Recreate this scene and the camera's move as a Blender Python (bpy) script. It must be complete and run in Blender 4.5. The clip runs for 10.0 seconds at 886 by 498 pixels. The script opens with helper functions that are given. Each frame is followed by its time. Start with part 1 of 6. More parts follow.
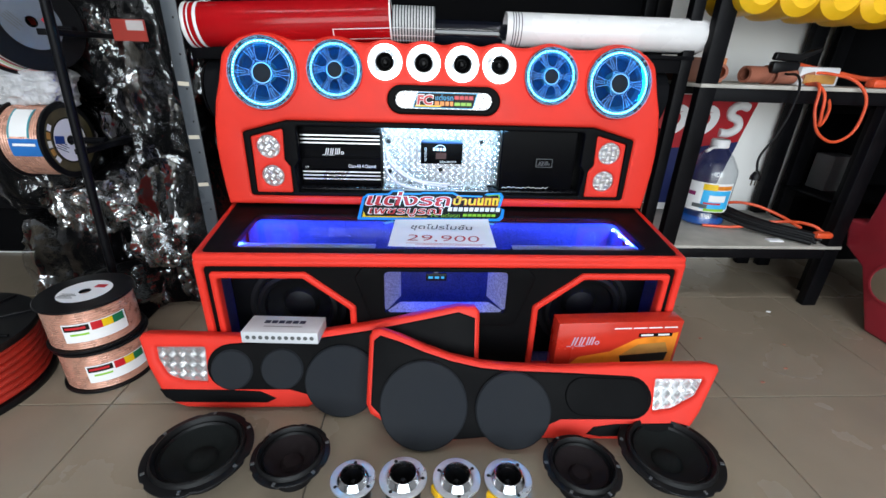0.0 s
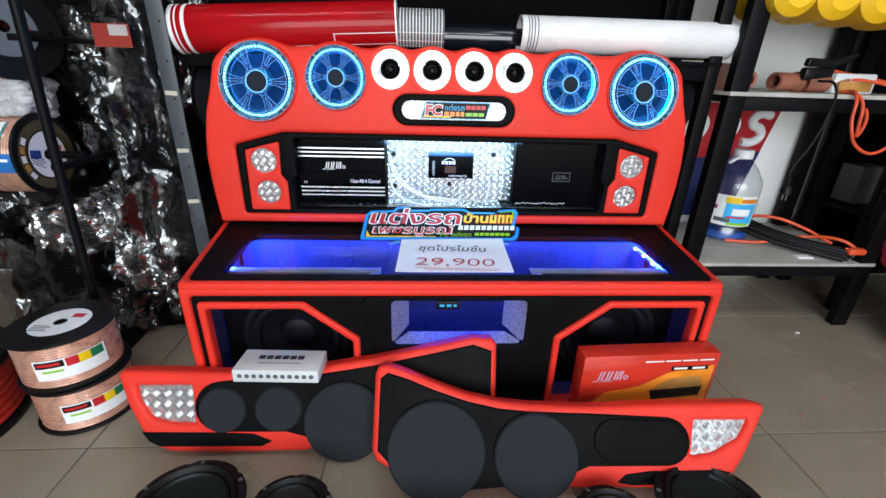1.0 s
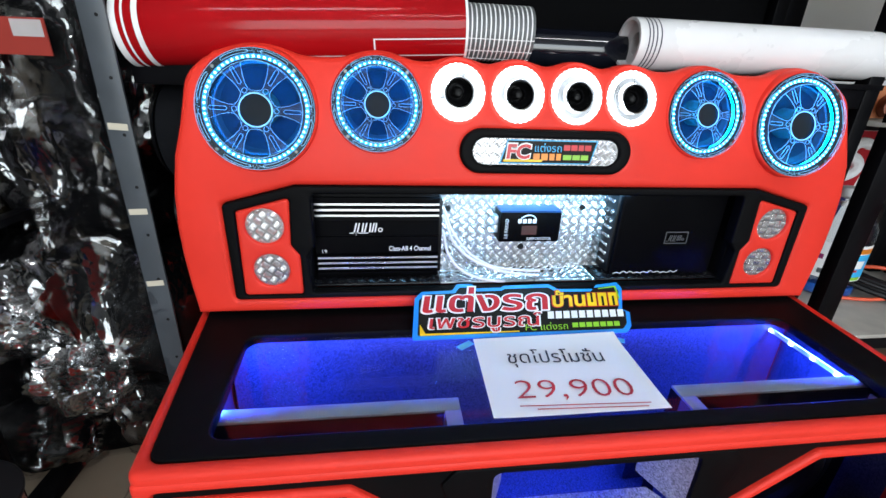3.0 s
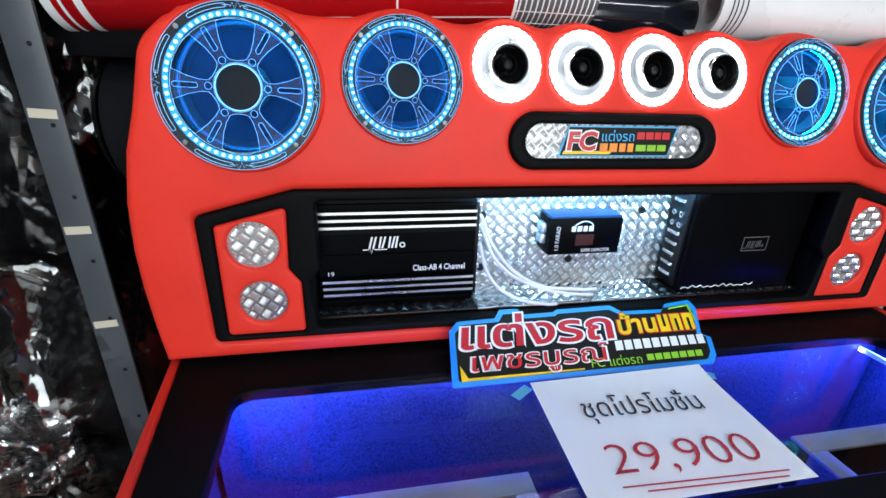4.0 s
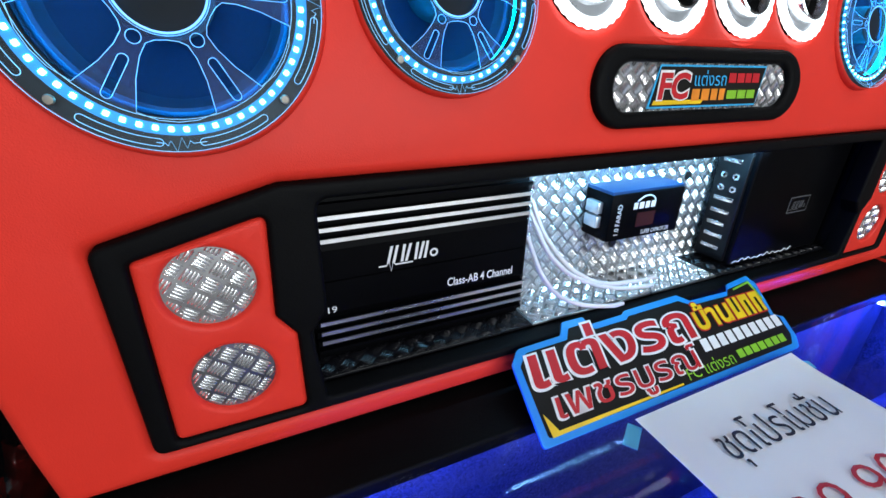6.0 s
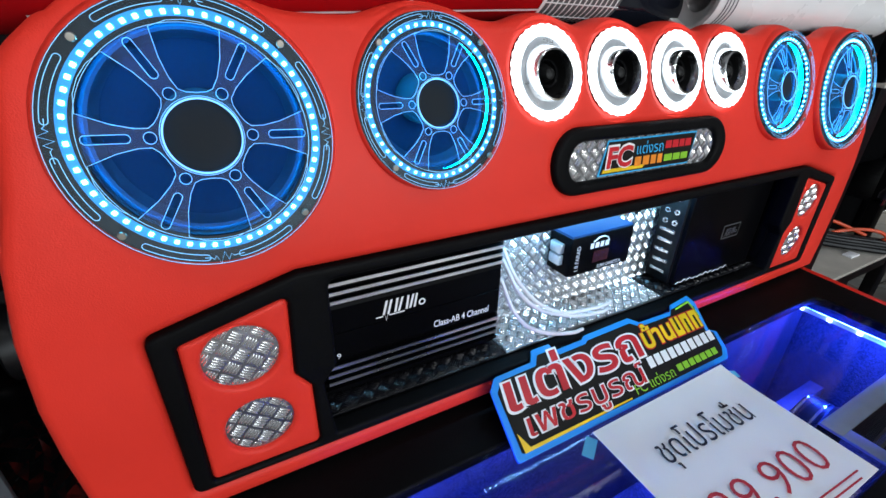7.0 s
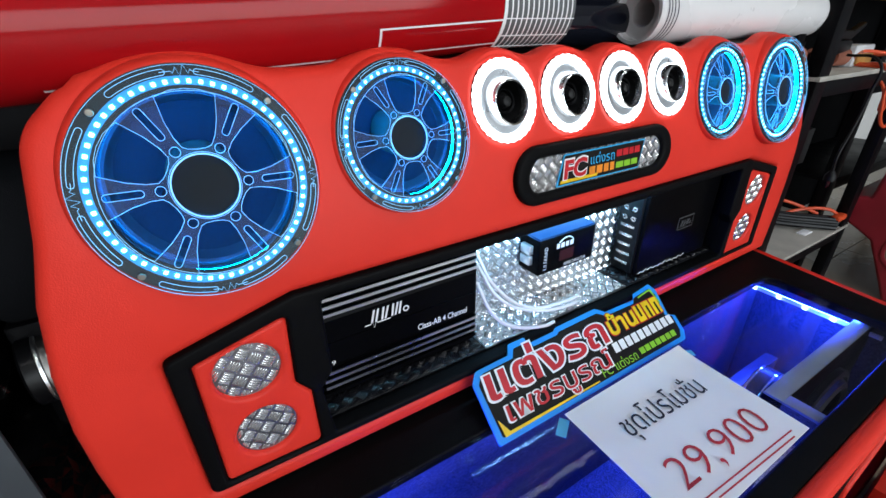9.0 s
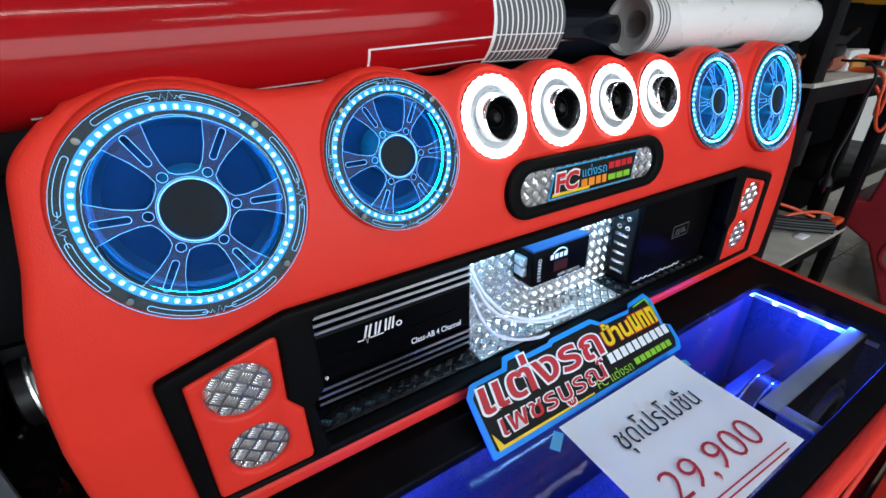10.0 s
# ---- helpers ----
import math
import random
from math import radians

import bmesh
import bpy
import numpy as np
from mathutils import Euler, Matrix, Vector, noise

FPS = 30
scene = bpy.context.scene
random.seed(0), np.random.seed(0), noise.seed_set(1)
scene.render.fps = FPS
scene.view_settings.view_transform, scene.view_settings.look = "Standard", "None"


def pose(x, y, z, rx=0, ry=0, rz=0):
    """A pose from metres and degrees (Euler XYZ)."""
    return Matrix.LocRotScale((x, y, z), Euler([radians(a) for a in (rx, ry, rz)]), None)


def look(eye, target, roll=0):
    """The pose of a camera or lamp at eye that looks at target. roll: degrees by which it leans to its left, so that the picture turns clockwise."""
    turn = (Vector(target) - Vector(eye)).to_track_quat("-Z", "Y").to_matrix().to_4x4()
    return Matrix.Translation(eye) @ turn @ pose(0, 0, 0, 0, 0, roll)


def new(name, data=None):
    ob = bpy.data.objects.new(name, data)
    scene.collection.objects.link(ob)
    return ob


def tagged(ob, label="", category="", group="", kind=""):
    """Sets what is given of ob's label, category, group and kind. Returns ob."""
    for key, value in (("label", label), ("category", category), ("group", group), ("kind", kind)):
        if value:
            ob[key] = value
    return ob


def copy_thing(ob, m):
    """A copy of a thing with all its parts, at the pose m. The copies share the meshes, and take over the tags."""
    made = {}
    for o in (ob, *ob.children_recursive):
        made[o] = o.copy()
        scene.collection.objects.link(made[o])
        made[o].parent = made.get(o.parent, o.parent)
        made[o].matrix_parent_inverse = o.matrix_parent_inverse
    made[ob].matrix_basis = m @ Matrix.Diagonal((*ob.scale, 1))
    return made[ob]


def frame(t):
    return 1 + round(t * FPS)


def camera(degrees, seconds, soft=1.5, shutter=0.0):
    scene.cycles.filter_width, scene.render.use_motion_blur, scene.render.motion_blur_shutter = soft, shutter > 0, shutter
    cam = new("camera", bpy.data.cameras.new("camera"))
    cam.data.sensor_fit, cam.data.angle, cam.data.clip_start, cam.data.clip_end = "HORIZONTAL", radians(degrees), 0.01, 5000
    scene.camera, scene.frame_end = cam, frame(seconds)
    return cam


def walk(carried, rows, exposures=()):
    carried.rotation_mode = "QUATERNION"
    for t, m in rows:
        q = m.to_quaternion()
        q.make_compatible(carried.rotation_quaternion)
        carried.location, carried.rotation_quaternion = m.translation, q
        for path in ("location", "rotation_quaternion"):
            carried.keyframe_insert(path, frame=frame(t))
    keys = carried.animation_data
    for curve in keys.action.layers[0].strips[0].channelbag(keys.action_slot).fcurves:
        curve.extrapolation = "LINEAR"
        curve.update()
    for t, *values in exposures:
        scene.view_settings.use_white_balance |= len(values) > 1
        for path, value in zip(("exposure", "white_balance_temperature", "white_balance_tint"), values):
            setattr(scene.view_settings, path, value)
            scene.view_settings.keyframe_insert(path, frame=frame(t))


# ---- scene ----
cam = camera(91.9, 10.0)
PATH = [
    (0, (-0.075, -0.041, 0.909), (0.036, 1.785, 0.101), 1.9),
    (0.5, (-0.089, -0.004, 0.907), (0.029, 1.826, 0.109), 1.8),
    (1, (-0.106, 0.083, 0.914), (0.013, 1.916, 0.123), 1.8),
    (1.5, (-0.129, 0.181, 0.924), (-0.013, 2.023, 0.153), 1.8),
    (2, (-0.173, 0.315, 0.924), (-0.039, 2.161, 0.165), 1.8),
    (2.5, (-0.252, 0.448, 0.935), (-0.062, 2.287, 0.173), 2.1),
    (2.7, (-0.286, 0.489, 0.934), (-0.065, 2.326, 0.175), 2.3),
    (4, (-0.401, 0.757, 0.875), (-0.052, 2.582, 0.136), 1.9),
    (4.5, (-0.458, 0.861, 0.84), (0.024, 2.655, 0.099), 2.0),
    (5, (-0.497, 0.95, 0.81), (0.148, 2.682, 0.043), 1.2),
    (5.2, (-0.502, 0.979, 0.801), (0.175, 2.691, 0.021), 1.2),
    (6.3, (-0.532, 1.026, 0.835), (0.262, 2.667, 0.011), 1.1),
    (6.5, (-0.538, 1.02, 0.866), (0.277, 2.643, 0.028), 1.2),
    (7, (-0.557, 0.996, 0.928), (0.309, 2.576, 0.059), 1.2),
    (7.5, (-0.572, 0.97, 0.967), (0.328, 2.523, 0.085), 0.7),
    (8, (-0.57, 0.961, 0.973), (0.342, 2.497, 0.075), -0.0),
    (8.5, (-0.571, 0.952, 0.98), (0.347, 2.483, 0.079), -0.7),
    (9, (-0.571, 0.952, 0.98), (0.35, 2.482, 0.079), -1.1),
    (9.5, (-0.565, 0.956, 0.988), (0.353, 2.488, 0.088), -1.4),
    (10, (-0.556, 0.952, 0.997), (0.365, 2.487, 0.104), -1.6),
]
walk(cam, [(t, look(eye, target, roll)) for t, eye, target, roll in PATH],
     exposures=[(0, 0.24), (2.5, 0.22), (4, 0.08), (4.5, -0.15), (5, -0.08), (6.5, -0.22), (10, -0.15)])


from mathutils import geometry

# ---------------------------------------------------------------- light
world = bpy.data.worlds.new("world")
scene.world = world
world.use_nodes = True
wn = world.node_tree.nodes
sky = wn.new("ShaderNodeTexSky")
sky.sky_type, sky.sun_disc = "NISHITA", False
sky.sun_elevation, sky.sun_rotation = radians(48), radians(160)
world.node_tree.links.new(sky.outputs[0], wn["Background"].inputs[0])
wn["Background"].inputs[1].default_value = 0.1


def area_lamp(name, place, target, sx, sy, watts, colour):
    data = bpy.data.lights.new(name, "AREA")
    data.shape, data.size, data.size_y, data.energy, data.color = "RECTANGLE", sx, sy, watts, colour
    ob = new(name, data)
    ob.matrix_world = look(place, target)
    return ob


# daylight through the open shop front behind the camera
area_lamp("shopfront_daylight", (0.3, -3.35, 1.45), (0.3, 1.0, 0.9), 4.6, 2.3, 192, (0.86, 0.95, 1.0))


# ---------------------------------------------------------------- materials
def mat(name, colour, rough=0.5, metal=0.0, grain_size=300.0, vary=0.12, vary_size=6.0, bump=0.0,
        coat=0.0, spec=0.5, emit=None, power=0.0, sheen=0.0, relief=0.002):
    m = bpy.data.materials.new(name)
    m.use_nodes = True
    nt = m.node_tree
    n, l = nt.nodes, nt.links
    b = n["Principled BSDF"]
    b.inputs["Roughness"].default_value = rough
    b.inputs["Metallic"].default_value = metal
    b.inputs["Coat Weight"].default_value = coat
    b.inputs["Specular IOR Level"].default_value = spec
    b.inputs["Sheen Weight"].default_value = sheen
    co = n.new("ShaderNodeTexCoord")
    big = n.new("ShaderNodeTexNoise")
    big.inputs["Scale"].default_value, big.inputs["Detail"].default_value = vary_size, 5
    l.new(co.outputs["Object"], big.inputs["Vector"])
    ramp = n.new("ShaderNodeMapRange")
    ramp.inputs[1].default_value, ramp.inputs[2].default_value = 0.3, 0.7
    ramp.inputs[3].default_value, ramp.inputs[4].default_value = 1 - vary, 1 + vary
    l.new(big.outputs[0], ramp.inputs[0])
    mul = n.new("ShaderNodeVectorMath")
    mul.operation = "SCALE"
    mul.inputs[0].default_value = colour
    l.new(ramp.outputs[0], mul.inputs["Scale"])
    l.new(mul.outputs[0], b.inputs["Base Color"])
    rr = n.new("ShaderNodeMapRange")
    rr.inputs[1].default_value, rr.inputs[2].default_value = 0.3, 0.7
    rr.inputs[3].default_value, rr.inputs[4].default_value = max(0.0, rough * 0.85), min(1.0, rough * 1.15)
    l.new(big.outputs[0], rr.inputs[0])
    l.new(rr.outputs[0], b.inputs["Roughness"])
    if bump > 0:
        fine = n.new("ShaderNodeTexNoise")
        fine.inputs["Scale"].default_value, fine.inputs["Detail"].default_value = grain_size, 3
        l.new(co.outputs["Object"], fine.inputs["Vector"])
        bp = n.new("ShaderNodeBump")
        bp.inputs["Strength"].default_value, bp.inputs["Distance"].default_value = bump, relief
        l.new(fine.outputs[0], bp.inputs["Height"])
        l.new(bp.outputs[0], b.inputs["Normal"])
    if emit:
        b.inputs["Emission Color"].default_value = (*emit, 1)
        b.inputs["Emission Strength"].default_value = power
    return m


def crumple_film(m, size, height):
    """Sharp folds for a see-through film."""
    n, l = m.node_tree.nodes, m.node_tree.links
    co, v, bp = n.new("ShaderNodeTexCoord"), n.new("ShaderNodeTexVoronoi"), n.new("ShaderNodeBump")
    squash = n.new("ShaderNodeMapping")
    squash.inputs["Scale"].default_value, squash.inputs["Rotation"].default_value = (1.7, 1.4, 0.55), (0.25, 0.6, 0.2)
    l.new(co.outputs["Object"], squash.inputs["Vector"])
    l.new(squash.outputs[0], v.inputs["Vector"])
    v.inputs["Scale"].default_value = size
    bp.inputs["Strength"].default_value, bp.inputs["Distance"].default_value = 1.0, height
    l.new(v.outputs["Distance"], bp.inputs["Height"])
    l.new(bp.outputs[0], n["Glossy BSDF"].inputs["Normal"])
    cloud, span, mul = n.new("ShaderNodeTexNoise"), n.new("ShaderNodeMapRange"), n.new("ShaderNodeMath")
    cloud.inputs["Scale"].default_value, cloud.inputs["Detail"].default_value = 6.0, 4
    span.inputs[1].default_value, span.inputs[2].default_value = 0.40, 0.66
    span.inputs[3].default_value, span.inputs[4].default_value = 0.12, 1.9
    mul.operation = "MULTIPLY"
    l.new(co.outputs["Object"], cloud.inputs["Vector"])
    l.new(cloud.outputs[0], span.inputs[0])
    mix = n["Mix Shader"].inputs[0]
    l.new(mix.links[0].from_socket, mul.inputs[0])
    l.new(span.outputs[0], mul.inputs[1])
    l.new(mul.outputs[0], mix)


def glitter(name, colour):
    m = mat(name, colour, 0.5, 0.0, vary=0.1)
    nt = m.node_tree
    n, l = nt.nodes, nt.links
    v = n.new("ShaderNodeTexVoronoi")
    v.inputs["Scale"].default_value = 420
    co = n.new("ShaderNodeTexCoord")
    l.new(co.outputs["Object"], v.inputs["Vector"])
    bp = n.new("ShaderNodeBump")
    bp.inputs["Strength"].default_value, bp.inputs["Distance"].default_value = 0.8, 0.002
    l.new(v.outputs["Color"], bp.inputs["Height"])
    l.new(bp.outputs[0], n["Principled BSDF"].inputs["Normal"])
    flake, tint = n.new("ShaderNodeMapRange"), n.new("ShaderNodeVectorMath")
    flake.inputs[3].default_value, flake.inputs[4].default_value = 0.35, 1.75
    l.new(v.outputs["Color"], flake.inputs[0])
    tint.operation = "SCALE"
    l.new(n["Principled BSDF"].inputs["Base Color"].links[0].from_socket, tint.inputs[0])
    l.new(flake.outputs[0], tint.inputs["Scale"])
    l.new(tint.outputs[0], n["Principled BSDF"].inputs["Base Color"])
    n["Principled BSDF"].inputs["Metallic"].default_value = 0.45
    return m


def clear(name, tint, amount, rough=0.03, slant=0.5, haze=0.0):
    """Thin clear sheet: mostly see-through, with a gloss that grows at a slant."""
    m = bpy.data.materials.new(name)
    m.use_nodes = True
    nt = m.node_tree
    n, l = nt.nodes, nt.links
    n.remove(n["Principled BSDF"])
    tr, gl, mx, fr = (n.new("ShaderNodeBsdfTransparent"), n.new("ShaderNodeBsdfGlossy"), n.new("ShaderNodeMixShader"),
                      n.new("ShaderNodeLayerWeight"))
    pw = n.new("ShaderNodeMath")
    pw.operation, pw.inputs[1].default_value = "POWER", 4.0
    tr.inputs[0].default_value = (*tint, 1)
    gl.inputs["Roughness"].default_value = rough
    fr.inputs[0].default_value = 0.5
    ad = n.new("ShaderNodeMath")
    ad.operation = "MULTIPLY_ADD"
    ad.inputs[1].default_value, ad.inputs[2].default_value = slant, amount
    l.new(fr.outputs["Facing"], pw.inputs[0])
    l.new(pw.outputs[0], ad.inputs[0])
    l.new(ad.outputs[0], mx.inputs[0])
    l.new(tr.outputs[0], mx.inputs[1])
    l.new(gl.outputs[0], mx.inputs[2])
    dust, top = n.new("ShaderNodeBsdfDiffuse"), n.new("ShaderNodeMixShader")
    dust.inputs[0].default_value = (0.62, 0.64, 0.66, 1)
    top.inputs[0].default_value = haze
    l.new(mx.outputs[0], top.inputs[1])
    l.new(dust.outputs[0], top.inputs[2])
    l.new(top.outputs[0], n["Material Output"].inputs[0])
    return m


RED = mat("red_leatherette", (0.74, 0.034, 0.020), 0.5, vary=0.06, bump=0.14, grain_size=700, spec=0.24)
BLACK = mat("black_leatherette", (0.0024, 0.0024, 0.0029), 0.6, vary=0.15, bump=0.15, grain_size=600, spec=0.08)
PAD = mat("dark_grey_grille_cloth", (0.016, 0.0185, 0.023), 0.8, vary=0.12, bump=0.3, grain_size=1200, spec=0.2)
CARPET = mat("dark_grey_carpet", (0.0055, 0.006, 0.0075), 0.9, vary=0.2, bump=0.3, grain_size=900, spec=0.08)
BLACK_PLASTIC = mat("black_plastic", (0.005, 0.005, 0.006), 0.35, spec=0.22, vary=0.15)
ANODISED = mat("black_anodised_aluminium", (0.002, 0.002, 0.0026), 0.34, 0.0, spec=0.035, vary=0.2, bump=0.04, grain_size=900)
BRIGHT = mat("bare_aluminium_edge", (0.85, 0.86, 0.88), 0.3, 1.0, vary=0.05)
CHROME = mat("turned_aluminium", (0.82, 0.83, 0.85), 0.16, 1.0, vary=0.06, bump=0.04, grain_size=400)
TREAD = mat("aluminium_tread_plate", (0.37, 0.372, 0.38), 0.32, 0.94, vary=0.2, vary_size=35, bump=0.05, grain_size=500)
TREAD_BAR = mat("polished_tread_bar", (0.92, 0.92, 0.93), 0.20, 0.86, vary=0.06, vary_size=35)
TREAD_SHADED = mat("shaded_tread_plate", (0.006, 0.006, 0.008), 0.28, spec=0.35, vary=0.2, vary_size=35)
GLITTER = glitter("silver_glitter_vinyl", (0.34, 0.345, 0.36))
GLITTER_DARK = glitter("dark_glitter_vinyl", (0.065, 0.065, 0.085))
GLASS = clear("clear_glass", (0.96, 0.98, 0.98), 0.018, 0.02, 0.10)
ACRYLIC = clear("clear_acrylic", (0.84, 0.93, 0.99), 0.002, 0.25, 0.03, 0.026)
# Blue lamp light is tinted into the cone; the surround repeats its rim glow
CONE = mat("blue_tinted_cone", (0.003, 0.0085, 0.0205), 0.6, spec=0.06, vary=0.2)
SURROUND_LIT = mat("rim_glow_surround", (0.007, 0.015, 0.031), 0.5, vary=0.15, vary_size=20, spec=0.2)
HUB = mat("dark_slate_cap", (0.012, 0.016, 0.021), 0.7, vary=0.15, vary_size=25, spec=0.15)
RUBBER = mat("black_rubber", (0.005, 0.005, 0.0055), 0.5, vary=0.2, spec=0.25)
SCREW = mat("dull_steel_screw", (0.24, 0.22, 0.19), 0.42, 0.7, vary=0.2)
SATIN = mat("satin_aluminium", (0.68, 0.71, 0.75), 0.30, 0.8, vary=0.08, vary_size=30)
LED_CYAN = mat("cyan_led", (0.5, 0.8, 1.0), emit=(0.14, 0.78, 1.0), power=22, vary=0)
LED_WHITE = mat("white_led_ring", (0.9, 0.95, 1.0), emit=(0.86, 0.95, 1.0), power=3.4, vary=0)
LED_BLUE = mat("blue_led", (0.3, 0.4, 1.0), emit=(0.22, 0.32, 1.0), power=30, vary=0)
CONE_FILL = mat("cone_fill_blue", (0.1, 0.3, 1.0), emit=(0.0, 0.37, 1.0), power=150.0, vary=0)
LED_SPILL = mat("led_spill_glow", (0.05, 0.15, 0.4), emit=(0.0, 0.36, 0.80), power=0.8, vary=0)
ETCH = mat("edge_lit_engraving", (0.4, 0.6, 0.9), emit=(0.09, 0.58, 1.0), power=0.8, vary=0)
WHITE_PAINT = mat("white_paint", (0.82, 0.82, 0.82), 0.5, vary=0.03)
WHITE_PRINT = mat("white_print", (0.85, 0.85, 0.86), 0.5, vary=0.02)
PAPER = mat("white_paper", (0.88, 0.89, 0.92), 0.8, vary=0.03, bump=0.03, grain_size=60)
INK = mat("dark_blue_ink", (0.012, 0.015, 0.04), 0.6, vary=0.2)
RED_INK = mat("red_ink", (0.45, 0.02, 0.04), 0.6, vary=0.2)
SIGN_BLUE = mat("sign_blue_edge", (0.01, 0.26, 0.72), 0.35, vary=0.05)
SIGN_BLACK = mat("sign_black", (0.007, 0.006, 0.005), 0.5, spec=0.2, vary=0.1)
SIGN_RED = mat("sign_red", (0.55, 0.012, 0.02), 0.35, vary=0.12, vary_size=25)
SIGN_YELLOW = mat("sign_yellow", (0.85, 0.55, 0.01), 0.35, vary=0.15, vary_size=25)
SIGN_GREEN = mat("sign_green", (0.25, 0.55, 0.03), 0.35, vary=0.1)
SIGN_CYAN = mat("sign_cyan", (0.04, 0.45, 0.85), 0.35, vary=0.1)
ROLL_RED = mat("glossy_red_vinyl", (0.36, 0.005, 0.008), 0.12, vary=0.08, spec=0.2, bump=0.02, grain_size=8)
ROLL_WHITE = mat("white_vinyl", (0.78, 0.77, 0.78), 0.28, vary=0.05, bump=0.03, grain_size=10)
ROLL_BLACK = mat("glossy_black_vinyl", (0.006, 0.007, 0.012), 0.12, vary=0.1, coat=0.4, bump=0.03, grain_size=10)
GREY_PRINT = mat("grey_liner_print", (0.09, 0.095, 0.10), 0.5, vary=0.1)
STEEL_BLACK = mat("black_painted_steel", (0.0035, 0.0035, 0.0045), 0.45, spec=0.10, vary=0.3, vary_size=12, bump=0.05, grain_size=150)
STEEL_GREY = mat("grey_painted_steel", (0.058, 0.067, 0.078), 0.42, vary=0.15, vary_size=10)
DARK_FILL = mat("wall_hiding_black", (0.003, 0.003, 0.0035), 0.9, spec=0.06, vary=0.3)
SHELF_BOARD = mat("grey_shelf_board", (0.42, 0.40, 0.36), 0.6, vary=0.2, vary_size=9, bump=0.06, grain_size=120)
COPPER = mat("clear_jacketed_copper_wire", (0.62, 0.33, 0.24), 0.28, 0.35, vary=0.2, vary_size=30, coat=0.5)
CARTON_RED = mat("printed_red_carton", (0.55, 0.03, 0.015), 0.3, vary=0.1, coat=0.3)
CARTON_WHITE = mat("printed_white_carton", (0.62, 0.63, 0.66), 0.45, vary=0.06)
ORANGE = mat("orange_print", (0.80, 0.25, 0.02), 0.35, vary=0.3, vary_size=14)
WOOD_PRINT = mat("brown_print", (0.45, 0.22, 0.05), 0.4, vary=0.25, vary_size=20)
ORANGE_CABLE = mat("orange_cable", (0.72, 0.085, 0.025), 0.4, vary=0.1)
PINK = mat("dull_pinkish_red_plastic", (0.33, 0.018, 0.032), 0.5, vary=0.15)
YELLOW = mat("yellow_plastic", (0.85, 0.48, 0.01), 0.4, vary=0.1)
CLEAR_PLASTIC = clear("clear_plastic", (0.93, 0.95, 0.97), 0.12, 0.22)
BLUE_LIQUID = mat("blue_liquid", (0.01, 0.10, 0.42), 0.1, vary=0.05)
GREY_MDF = mat("grey_board_edge", (0.24, 0.25, 0.27), 0.6, vary=0.15, vary_size=20, bump=0.1, grain_size=200)
TUBE_CLEAR = mat("milky_clear_cable", (0.72, 0.66, 0.66), 0.25, vary=0.05, coat=0.3)
FILM = clear("crumpled_clear_film", (0.88, 0.88, 0.89), 0.18, 0.10, 0.25)
FILM_MILKY = clear("milky_film", (0.80, 0.80, 0.82), 0.62, 0.20, 0.3)
WHITE_FILM = mat("white_plastic_film", (0.50, 0.50, 0.52), 0.32, vary=0.3, vary_size=14, bump=1.0, grain_size=22, relief=0.02)
BROWN = mat("reddish_brown_clay", (0.30, 0.10, 0.06), 0.7, vary=0.25, vary_size=15)
FLOOR = mat("polished_beige_floor_tile", (0.28, 0.232, 0.172), 0.26, vary=0.10, vary_size=3, bump=0.015, grain_size=30)
for node in [k for k in FLOOR.node_tree.nodes if k.type == "TEX_NOISE"]:
    # one continuous pattern over all tiles
    spot = FLOOR.node_tree.nodes.new("ShaderNodeNewGeometry")
    FLOOR.node_tree.links.new(spot.outputs["Position"], node.inputs["Vector"])
GROUT = mat("dark_grout", (0.10, 0.09, 0.08), 0.8, vary=0.2)
# Grey of the unseen walls and ceiling, chosen to damp bounced light
LOW_BOUNCE_WALL = mat("low_bounce_plaster", (0.26, 0.26, 0.27), 0.8, vary=0.06, vary_size=2)
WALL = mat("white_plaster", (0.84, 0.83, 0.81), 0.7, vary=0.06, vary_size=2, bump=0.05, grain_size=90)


# ---------------------------------------------------------------- builders
def thing(name, base, label, category, group="", kind=""):
    """An empty at the base of a thing; parts are built in world metres round it."""
    ob = new(name)
    ob.location = base
    ob.empty_display_size = 0.02
    return tagged(ob, label, category, group, kind)


def attach(ob, parent):
    ob.parent = parent
    if parent.data is None:
        ob.matrix_parent_inverse = Matrix.Translation(parent.location).inverted()
    return ob


def finish(mesh, material, angle=35):
    mesh.materials.clear()
    mesh.materials.append(material)
    mesh.shade_smooth()
    mesh.set_sharp_from_angle(angle=radians(angle))
    return mesh


def part(name, src, material, parent, label="", m=None, angle=35):
    """Links a bmesh or mesh as one mesh object under a thing or a part."""
    if isinstance(src, bmesh.types.BMesh):
        mesh = bpy.data.meshes.new(name)
        src.to_mesh(mesh)
        src.free()
    else:
        mesh = src
    if m is not None:
        mesh.transform(m)
    ob = new(name, finish(mesh, material, angle))
    if parent is not None:
        attach(ob, parent)
    return tagged(ob, label) if label else ob


def single(name, src, material, label, category, group="", kind="", m=None, angle=35):
    return tagged(part(name, src, material, None, m=m, angle=angle), label, category, group, kind)


